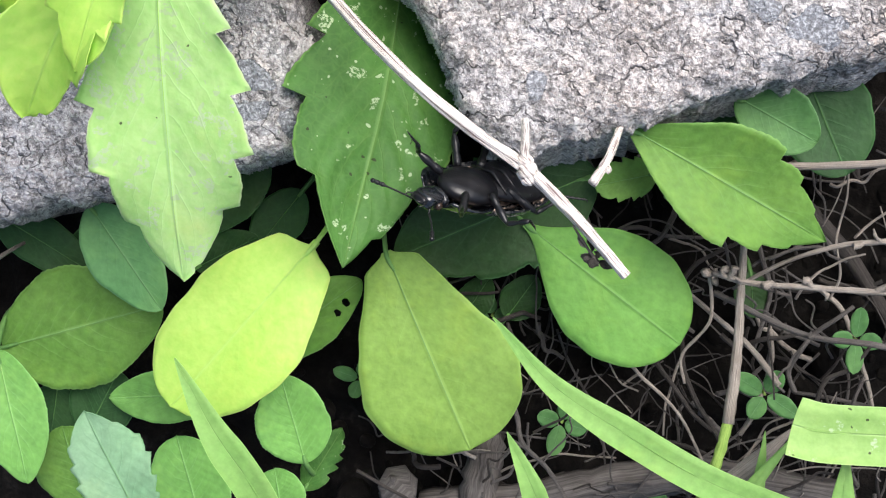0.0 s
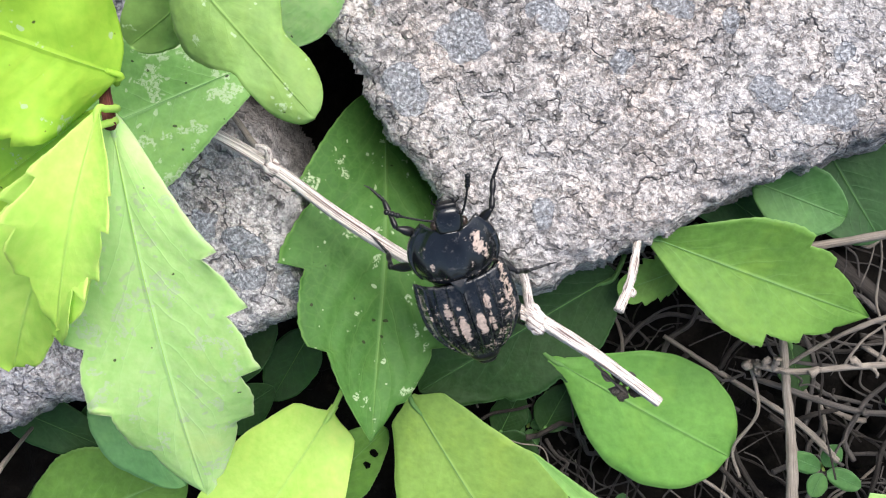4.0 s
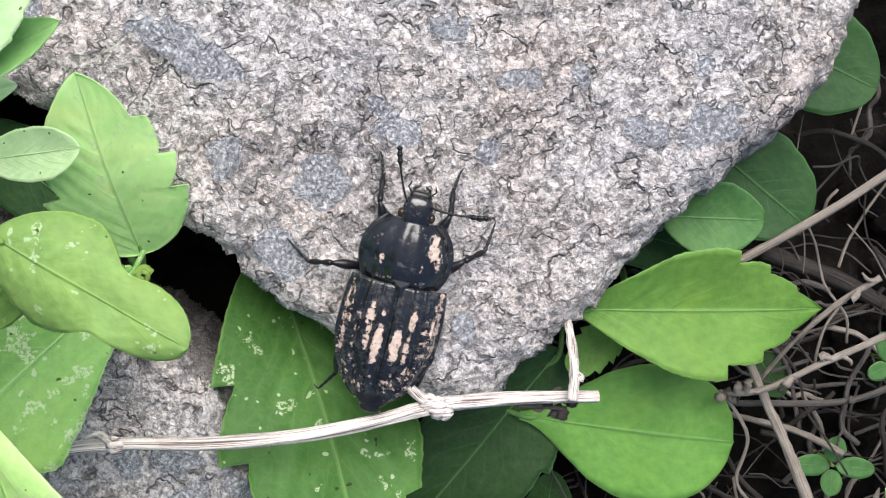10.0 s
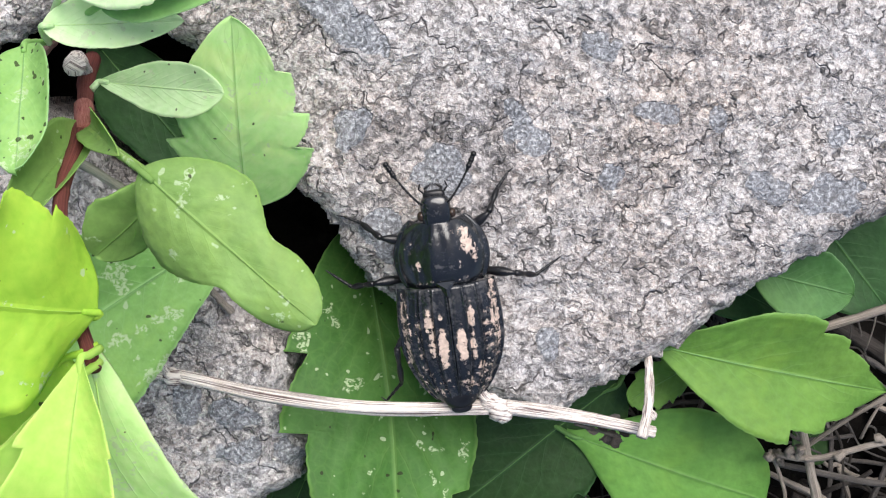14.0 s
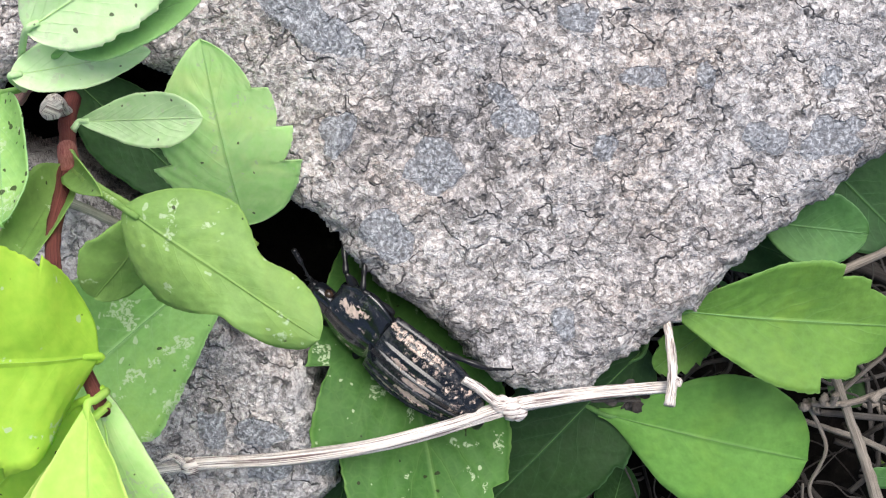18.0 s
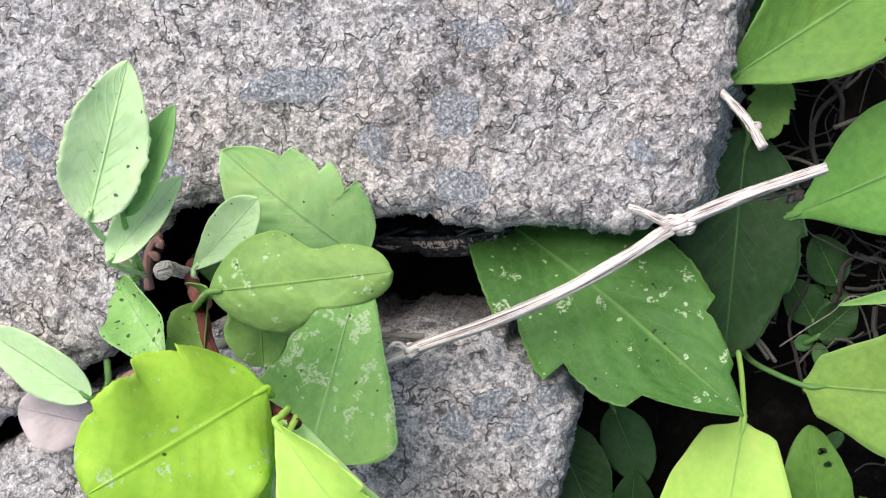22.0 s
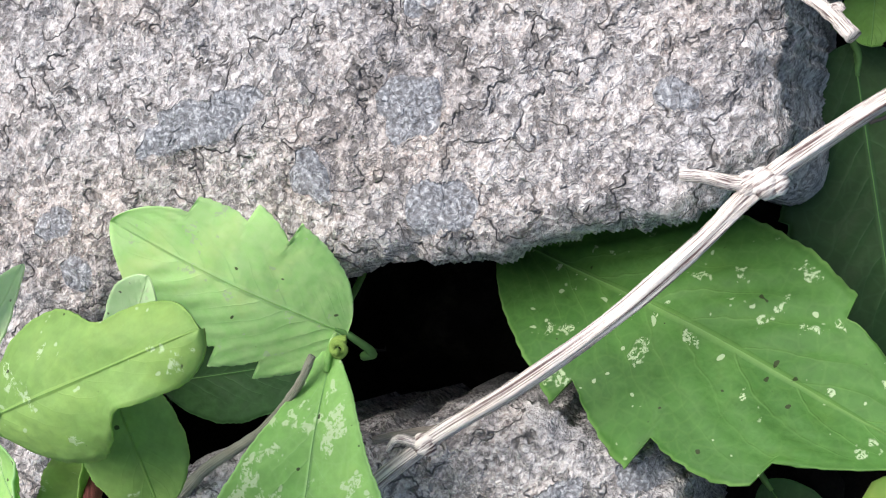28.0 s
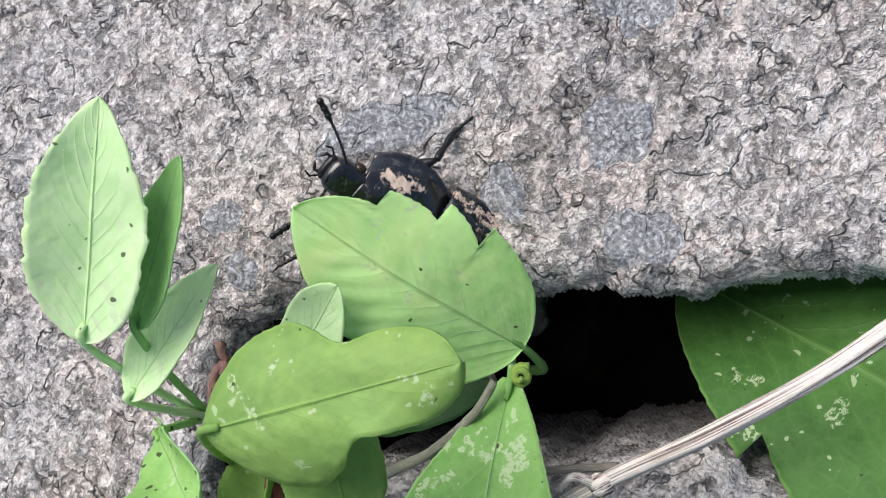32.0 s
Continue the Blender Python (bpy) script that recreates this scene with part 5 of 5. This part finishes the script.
def build_beetle():
    b = thing("beetle", "black ribbed beetle with tan mud on its wing cases", "beetle", at=(1.0, -2.0, 0.4))
    width = lambda u: 0.525 * (0.36 + 0.64 * sin(pi / 2 * min(1, u / 0.6)) ** 0.68) * (1 - 0.08 * max(0, (u - 0.66) / 0.34) ** 2)
    tall = lambda u: 0.27 * (0.35 + 0.65 * sin(pi * min(1, 0.1 + 0.62 * u)) ** 0.8)
    drop = lambda u: 0.1 + 0.1 * (1 - u) ** 2
    ribs = ((0.3, 0.022, 0.026), (0.34, 0.022, -0.022), (0.56, 0.022, 0.026), (0.6, 0.022, -0.022), (0.8, 0.024, 0.022), (0.02, 0.03, 0.018), (0.06, 0.02, -0.014), (0.92, 0.03, -0.015))
    left_mud = ((-0.1, -0.62, 0.055, 0.23, 0.86), (-0.215, -0.36, 0.05, 0.16, 0.72), (-0.21, -0.58, 0.04, 0.15, 0.66), (-0.1, -0.3, 0.04, 0.06, 0.4), (-0.44, -0.45, 0.05, 0.5, 0.5), (-0.3, -1.0, 0.12, 0.2, 0.42), (-0.33, -0.5, 0.04, 0.3, 0.34), (-0.12, -1.05, 0.1, 0.14, 0.36))
    right_mud = ((0.085, -0.62, 0.056, 0.23, 0.9), (0.205, -0.34, 0.046, 0.16, 0.7), (0.2, -0.64, 0.038, 0.16, 0.66), (0.44, -0.4, 0.055, 0.5, 0.56), (0.28, -1.0, 0.12, 0.22, 0.44), (0.36, -0.6, 0.05, 0.4, 0.4), (0.12, -1.05, 0.1, 0.14, 0.38))
    dome("wing_case", SHELL, -1.26, -0.02, width, tall, drop, b, left_mud, "black ribbed wing case with tan mud streaks", s0=-1.0, s1=-0.012, ribs=ribs, rim=0.03, vault=(2.2, 0.7))
    dome("wing_case", SHELL, -1.26, -0.02, width, tall, drop, b, right_mud, "black ribbed wing case with tan mud streaks", s0=0.012, s1=1.0, ribs=ribs, rim=0.03, vault=(2.2, 0.7))
    pw = lambda u: 0.475 * sqrt(max(0.0, 1 - (abs(u - 0.42) / 0.72) ** 2))
    ph = lambda u: 0.25 * (0.5 + 0.5 * sin(pi * (0.14 + 0.62 * u)) ** 0.8)
    pmud = ((0.25, 0.4, 0.07, 0.15, 0.72), (0.32, 0.26, 0.045, 0.1, 0.75), (0.17, 0.18, 0.04, 0.06, 0.5), (-0.24, 0.2, 0.03, 0.06, 0.68), (-0.3, 0.38, 0.06, 0.08, 0.36), (0.18, 0.5, 0.08, 0.05, 0.42), (-0.05, 0.03, 0.3, 0.02, 0.35))
    MOVING["pronotum"] = dome("pronotum", SHINY, -0.02, 0.64, pw, ph, lambda u: 0.1 + 0.04 * u, b, pmud, "glossy black rounded neck shield with a tan patch", rim=0.035, ribs=((0.0, 0.12, -0.012), (0.42, 0.16, -0.014)), vault=(2.0, 0.8), front=-0.03)
    part("scutellum", mesh_of("scutellum", [(-0.09, 0.03, 0.12), (0.09, 0.03, 0.12), (0.0, -0.11, 0.185), (0.0, -0.03, 0.175), (-0.1, 0.02, 0.1), (0.1, 0.02, 0.1), (0, -0.12, 0.12)], [(0, 3, 2), (3, 1, 2), (0, 1, 3), (0, 4, 5, 1), (0, 2, 6, 4), (1, 5, 6, 2), (4, 6, 5)], SHINY, None, False, {"mud": [0.0] * 7}), b)
    # underside
    ball("thorax", LIMB, (0, 0.1, -0.14), (0.34, 0.44, 0.16), b)
    ball("abdomen", LIMB, (0, -0.64, -0.15), (0.4, 0.66, 0.15), b, "black segmented belly")
    for k in range(5):
        y = -0.25 - 0.2 * k
        w = 0.38 * sqrt(max(0.05, 1 - ((y + 0.64) / 0.7) ** 2))
        limb("belly_ring", [((-w, y, -0.2), 0.03), ((0, y + 0.03, -0.315), 0.04), ((w, y, -0.2), 0.03)], b)
    ball("tail_segment", LIMB, (0, -1.16, -0.09), (0.19, 0.18, 0.09), b, "blunt black abdomen tip")
    ball("tail_tip", LIMB, (0, -1.3, -0.1), (0.11, 0.08, 0.055), b, square=0.75)
    # head with eyes and jaws
    head = MOVING["head"] = part("head", None, b)
    ball("skull", SHINY, (0, 0.71, -0.02), (0.15, 0.17, 0.1), head, square=0.62)
    ball("neck", SHINY, (0, 0.57, -0.03), (0.17, 0.08, 0.1), head)
    ball("snout", LIMB, (0, 0.86, -0.03), (0.11, 0.06, 0.05), head, square=0.6)
    for s in (-1, 1):
        ball("eye", EYE, (s * 0.15, 0.68, 0.0), (0.04, 0.05, 0.05), head)
        limb("jaw", [((s * 0.06, 0.87, -0.03), 0.035), ((s * 0.08, 0.94, -0.03), 0.025), ((s * 0.02, 0.98, -0.03), 0.012)], head)
        limb("feeler", [((s * 0.07, 0.86, -0.05), 0.012), ((s * 0.14, 0.94, -0.02), 0.014), ((s * 0.12, 1.0, 0.0), 0.01)], head)
    for s, key in ((-1, "antenna_l"), (1, "antenna_r")):
        a = part("antenna", None, b)
        a.location = Vector((s * 0.12, 0.79, 0.03)) * CM
        chain = [((0, 0, 0), 0.022)]
        for k in range(1, 11):
            r = 0.017 if k < 8 else 0.036
            chain.append(((s * 0.037 * k, 0.027 * k + 0.0012 * k * k, 0.05 + 0.004 * k), r))
        limb("flagellum", chain, a)
        for k in range(1, 11):
            p = chain[k][0]
            ball("joint", LIMB, p, (chain[k][1] * 0.8,) * 3, a)
        MOVING[key] = a
    for s, side in ((-1, "l"), (1, "r")):
        for n, (hip, knee, foot, toe) in enumerate((
            ((0.22, 0.4, -0.2), (0.47, 0.66, -0.1), (0.56, 0.88, -0.3), (0.66, 1.03, -0.34)),
            ((0.3, 0.05, -0.22), (0.7, 0.08, -0.08), (0.93, 0.04, -0.28), (1.12, 0.2, -0.34)),
            ((0.24, -0.3, -0.22), (0.56, -0.62, -0.08), (0.56, -1.05, -0.28), (0.74, -1.24, -0.34)))):
            leg = part("leg", None, b)
            leg.location = Vector((s * hip[0], hip[1], hip[2])) * CM
            at = lambda p: ((p[0] - hip[0]) * s, p[1] - hip[1], p[2] - hip[2])
            limb("thigh", [((0, 0, 0), 0.075), (at([(a + c) / 2 for a, c in zip(hip, knee)]), 0.085), (at(knee), 0.055)], leg)
            limb("shin", [(at(knee), 0.05), (at([(a + c) / 2 for a, c in zip(knee, foot)]), 0.045), (at(foot), 0.055)], leg)
            steps = [tuple(f + (g - f) * k / 4 for f, g in zip(foot, toe)) for k in range(5)]
            limb("foot", [(at(p), 0.032 - 0.003 * k) for k, p in enumerate(steps)], leg)
            limb("claw", [(at(toe), 0.015), (at((toe[0] + 0.05, toe[1] + 0.05, toe[2])), 0.008)], leg)
            MOVING["leg_%s%d" % (side, n)] = leg
    MOVING["beetle"] = b


build_leaves()
build_grass()
build_dry_stems()
build_red_plant()
build_joint_leaf()
build_petal()
build_twig()
build_beetle()


# ---- what moves ----
def drift(key, rows):
    """Slides and turns a thing from where it was built: rows of seconds, dx, dy, dz, turn."""
    ob = MOVING[key]
    o = ob.location.copy()
    walk(ob, [(t, pose(o.x + x * CM, o.y + y * CM, o.z + z * CM, 0, 0, a)) for t, x, y, z, a in rows])


def motions():
    drift("cover", [(0, 0, 0, 0, 0), (18, 0, 0, 0, 0), (20, -0.07, 0.05, 0, 0), (23, 0.03, -0.03, 0, 0), (26, 0.05, -0.05, 0, 0), (28.5, 0.08, -0.08, 0.04, 0), (30, 0.2, -0.16, 0.1, 0), (31, 0.2, -0.1, 0.12, 0), (32, 0.17, -0.02, 0.16, 0)])
    drift("lobed", [(0, 0, 0, 0, 0), (20, 0, 0, 0, 0), (23, -0.25, 0.05, 0, 3), (26, -0.42, 0.28, 0, 3), (29, -0.34, 0.26, 0, 3), (32, -0.32, 0.2, 0, 3)])
    drift("long", [(0, 0, 0, 0, 0), (4.5, 0, 0, 0, 0), (9, 0, 0, 0, -8), (17, 0, 0, 0, -14), (20, 0, 0, 0, -28), (23, -0.1, 0.1, 0, -45), (26, -0.2, 0.2, -0.2, -60), (32, -0.2, 0.2, -0.2, -60)])
    drift("glossy", [(0, 0, 0, 0, 0), (23, 0, 0, 0, 0), (26, -0.2, -0.05, -0.15, 0), (29, -0.4, -0.1, -0.3, 0), (32, -0.45, -0.1, -0.3, 0)])
    drift("mid", [(0, -0.1, 0.12, 0, 0), (4.5, -0.06, 0.0, 0, 0), (9, -0.02, 0.02, 0, 0), (15, 0, 0, 0, 0), (20, 0.08, -0.05, 0, 0), (23, 0.15, -0.08, 0, 1), (26, 0.15, -0.1, 0, 1), (29, 0.08, -0.19, 0, 1), (32, 0.08, -0.21, 0, 1)])
    drift("broad", [(0, 0, 0, 0, 0), (4.5, 0.02, -0.08, 0, 0), (17, 0.2, -0.1, 0, 0), (20, 0.35, -0.3, 0, 2), (22, 0.6, -0.9, 0, 2), (23, 0.7, -1.2, 0, 2), (25, 1.1, -1.7, 0, 2), (32, 1.1, -1.7, 0, 2)])
    drift("bright", [(0, 0, 0, 0, 0), (4.5, 0, -0.15, 0, 0), (17, 0.3, -0.2, 0, -8), (21, 0.7, -0.5, 0, -25), (23, 0.72, -0.5, 0, -33), (25, 0.66, -0.4, 0, -33), (32, 0.66, -0.4, 0, -33)])
    drift("holed", [(0, 0, 0, 0, 0), (4.5, 0, -0.15, 0, 0), (17, 0.3, -0.6, 0, 0), (21, 0.5, -0.9, 0, 0), (23, 0.55, -0.95, 0, 0), (25, 0.85, -1.3, 0, 0), (32, 0.85, -1.3, 0, 0)])
    drift("spoon", [(0, 0, -0.05, 0, 0), (4.5, 0.05, -0.3, 0, 0), (7, 0.1, 0.1, 0, 2), (13, 0.05, 0.2, 0, 2), (20, 0.1, 0.05, 0, 0), (23, 0.5, -0.5, 0, 0), (25, 0.9, -0.9, 0, 0), (32, 0.9, -0.9, 0, 0)])
    # twig: knot x, y, height, turn
    twig = [(0, 2.06, -3.73, 0.3, -27), (2, 2.08, -3.78, 0.3, -26), (3, 2.03, -3.86, 0.2, -30), (4, 1.97, -3.92, 0.1, -23.5), (4.5, 1.96, -3.9, 0.1, -24), (6.5, 1.95, -3.64, 0.1, -14), (7, 1.9, -3.64, 0.1, -1.5), (8, 1.93, -3.6, 0.1, 5), (9, 1.95, -3.58, 0.1, 4), (10, 1.46, -3.5, 0.1, -6), (11, 1.5, -3.49, 0.1, -8.5), (12, 1.42, -3.5, 0.1, -9.5), (13, 1.44, -3.42, 0.1, -11.5), (14, 1.36, -3.42, 0.1, -7), (15, 1.33, -3.56, 0.1, -6), (15.5, 1.3, -3.5, 0.1, -7), (17.5, 1.3, -3.53, 0.1, 1), (18, 1.24, -3.55, 0.1, 2), (18.5, 1.42, -3.5, 0.1, -17), (19, 1.55, -3.54, 0.1, -18.5), (20, 1.58, -3.6, 0.1, -19), (21.5, 1.6, -3.62, 0.1, -20.5), (23, 1.66, -3.67, 0.1, -22), (32, 1.64, -3.67, 0.1, -22)]
    walk(MOVING["twig"], [(t, pose(x * CM, y * CM, z * CM, 0, 0, a)) for t, x, y, z, a in twig])
    # beetle: waist x, y, back height, then pitch, roll, heading
    rows = [
        (0, 1.52, -4.42, -0.20, 49, -122, 108), (1, 1.2, -4.44, 0.25, 32, -48, 92), (2, 1.18, -4.38, 0.40, 26, -46, 86), (3, 1.24, -4.37, 0.45, 24, -34, 71),
        (3.5, 1.14, -3.82, 0.85, 30, -12, 48), (4, 1.09, -3.53, 1.05, 30, -2, 26), (4.5, 1.10, -3.46, 1.05, 32, 0, 22), (6.5, 1.34, -2.30, 0.65, 14, 0, 3),
        (7, 1.28, -2.38, 0.6, 3, 0, 1), (8, 1.26, -2.29, 0.58, 3, 0, 7), (9, 1.31, -2.16, 0.58, 2, 0, -3), (10, 1.34, -2.13, 0.58, 2, 0, -24), (11, 1.34, -2.05, 0.58, 2, 0, -22), (12, 1.17, -2.03, 0.58, 2, 0, -6), (13, 1.02, -1.95, 0.58, 2, 0, 3),
        (14, 0.78, -2.08, 0.58, 2, -3, 9), (15, 0.46, -2.02, 0.55, 0, -8, 12), (15.5, 0.4, -2.05, 0.5, -2, -14, 22), (17.5, -0.1, -2.62, 0.0, -10, -28, 40), (18, -0.16, -2.88, -0.1, -14, -45, 44),
        (18.5, -0.1, -2.62, -0.85, -14, -85, 48), (19, -0.2, -2.5, -1.0, -14, -105, 54), (20, -0.42, -2.25, -1.2, -14, -105, 52), (21.5, -0.7, -1.95, -1.5, -16, -100, 48), (22.5, -1.1, -1.6, -1.95, -10, -70, 45), (24, -1.6, 0.0, -2.4, 0, -30, 40),
        (26, -1.6, 0.1, -2.5, 10, 0, 0), (28, -2.0, -0.1, -1.8, 30, 0, -30), (29, -1.6, -0.6, -0.7, 40, 0, -25), (30, -1.3, -0.72, -0.18, 34, 0, -14), (31, -1.04, -0.6, 0.08, 34, 0, -6), (31.5, -0.92, -0.5, 0.22, 33, 0, -5), (32, -0.8, -0.4, 0.38, 32, 0, -5),
    ]
    base = []
    for t, x, y, z, pitch, roll, turn in rows:
        m = pose(0, 0, 0, 0, 0, turn) @ pose(0, 0, 0, pitch, 0, 0) @ pose(0, 0, 0, 0, roll, 0)
        top = m @ Vector((0, 0, 0.2))
        base.append((t, Matrix.Translation(((x - top.x) * CM, (y - top.y) * CM, (z - top.z) * CM)) @ m))
    walk(MOVING["beetle"], base)
    # the fore body turns at the waist
    bend = [(0, 0), (1, -28), (2, -26), (3, -24), (3.5, -15), (4, -7), (4.5, 0), (32, 0)]
    flex = lambda t: pose(0, 0, 0, 0, 0, float(np.interp(t, [b[0] for b in bend], [b[1] for b in bend])))
    for key in ("pronotum", "head"):
        walk(MOVING[key], [(t, flex(t)) for t, _ in bend])
    # feelers and legs
    for key, rows in LIMB_ROWS.items():
        ob = MOVING[key]
        o = ob.location.copy()
        fore = key.startswith("antenna") or key.endswith("0")
        times = sorted({r[0] for r in rows} | ({b[0] for b in bend} if fore else set()))
        turn = lambda t: [float(np.interp(t, [r[0] for r in rows], [r[k] for r in rows])) for k in (1, 2, 3)]
        walk(ob, [(t, (flex(t) if fore else Matrix()) @ pose(o.x, o.y, o.z, *turn(t))) for t in times])


# seconds, then turns about x, y and z
LIMB_ROWS = {
    "antenna_l": [(0, 0, 0, 20), (2, 5, 0, 35), (3, 5, 0, -20), (4, 5, 0, 15), (6.5, 0, 0, -20), (8, 0, 0, -25), (9, 0, 0, -25), (11, 0, 0, -8), (12, 0, 0, 10), (13, 0, 0, 8), (15, 0, 0, -25), (18, 0, 0, 0), (31, 10, 0, 45), (31.5, 5, 0, 40), (32, 0, 0, 36)],
    "antenna_r": [(0, 0, 0, -10), (2, 5, 0, 10), (3, 5, 0, 0), (4, 5, 0, 30), (6.5, 0, 0, 45), (8, 0, 0, 20), (9, 0, 0, -45), (11, 0, 0, -35), (12, 0, 0, 40), (13, 0, 0, -2), (15, 0, 0, 20), (18, 0, 0, 0), (31, 10, 0, 0), (31.5, 5, 0, 8), (32, 0, 0, 14)],
    "leg_l0": [(0, 0, -55, 0), (3, 0, -55, 0), (4, 0, -15, 10), (6.5, 0, 0, -12), (9, 0, 0, -12), (11, 0, 0, -24), (12.5, 0, 0, 16), (13, 0, 0, 6), (14, 0, 0, 30), (15, 0, 0, 42), (15.5, 0, 0, 40), (18, 0, 0, 10), (30, 0, 0, 60), (32, 0, 0, 40)],
    "leg_r0": [(0, 0, 0, 0), (4, 0, 0, 5), (6.5, 0, 0, 18), (9, 0, 0, 25), (11, 0, 0, 25), (12.5, 0, 0, 10), (13, 0, 0, -8), (15, 0, 0, -10), (18, 0, 0, 0), (30, 0, 0, -75), (31.5, 0, 0, -75), (32, 0, 0, -72)],
    "leg_l1": [(0, 0, -60, 20), (3, 0, -60, 20), (4, 0, -45, 10), (6.5, 0, 0, -10), (9, 0, 0, 0), (11, 0, 0, 12), (13, 0, 0, 5), (15, 0, 0, 0), (18, 0, 0, -10), (32, 0, 0, 0)],
    "leg_r1": [(0, 0, 0, 0), (4, 0, 0, -50), (6.5, 0, 0, 38), (9, 0, 0, 40), (11, 0, 0, 42), (12.2, 0, 0, 30), (13, 0, 0, -8), (14, 0, 0, -14), (15, 0, 0, 8), (15.5, 0, 0, 10), (17.5, 0, 0, 58), (18, 0, 0, 62), (31, 0, 0, -40), (32, 0, 0, -70)],
    "leg_l2": [(0, 0, -60, 0), (3, 0, -60, 0), (4, 0, -45, 10), (6.5, 0, 0, -10), (9, 0, 0, 12), (11, 0, 0, 10), (13, 0, 0, -12), (15, 0, 0, 10), (18, 0, 0, 0), (32, 0, 0, 0)],
    "leg_r2": [(0, 0, 0, 0), (4, 0, 0, -10), (6.5, 0, 0, -20), (9, 0, 0, -10), (11, 0, 0, -14), (13, 0, 0, -25), (15, 0, 0, -20), (18, 0, 0, 0), (32, 0, 0, 0)],
}
motions()
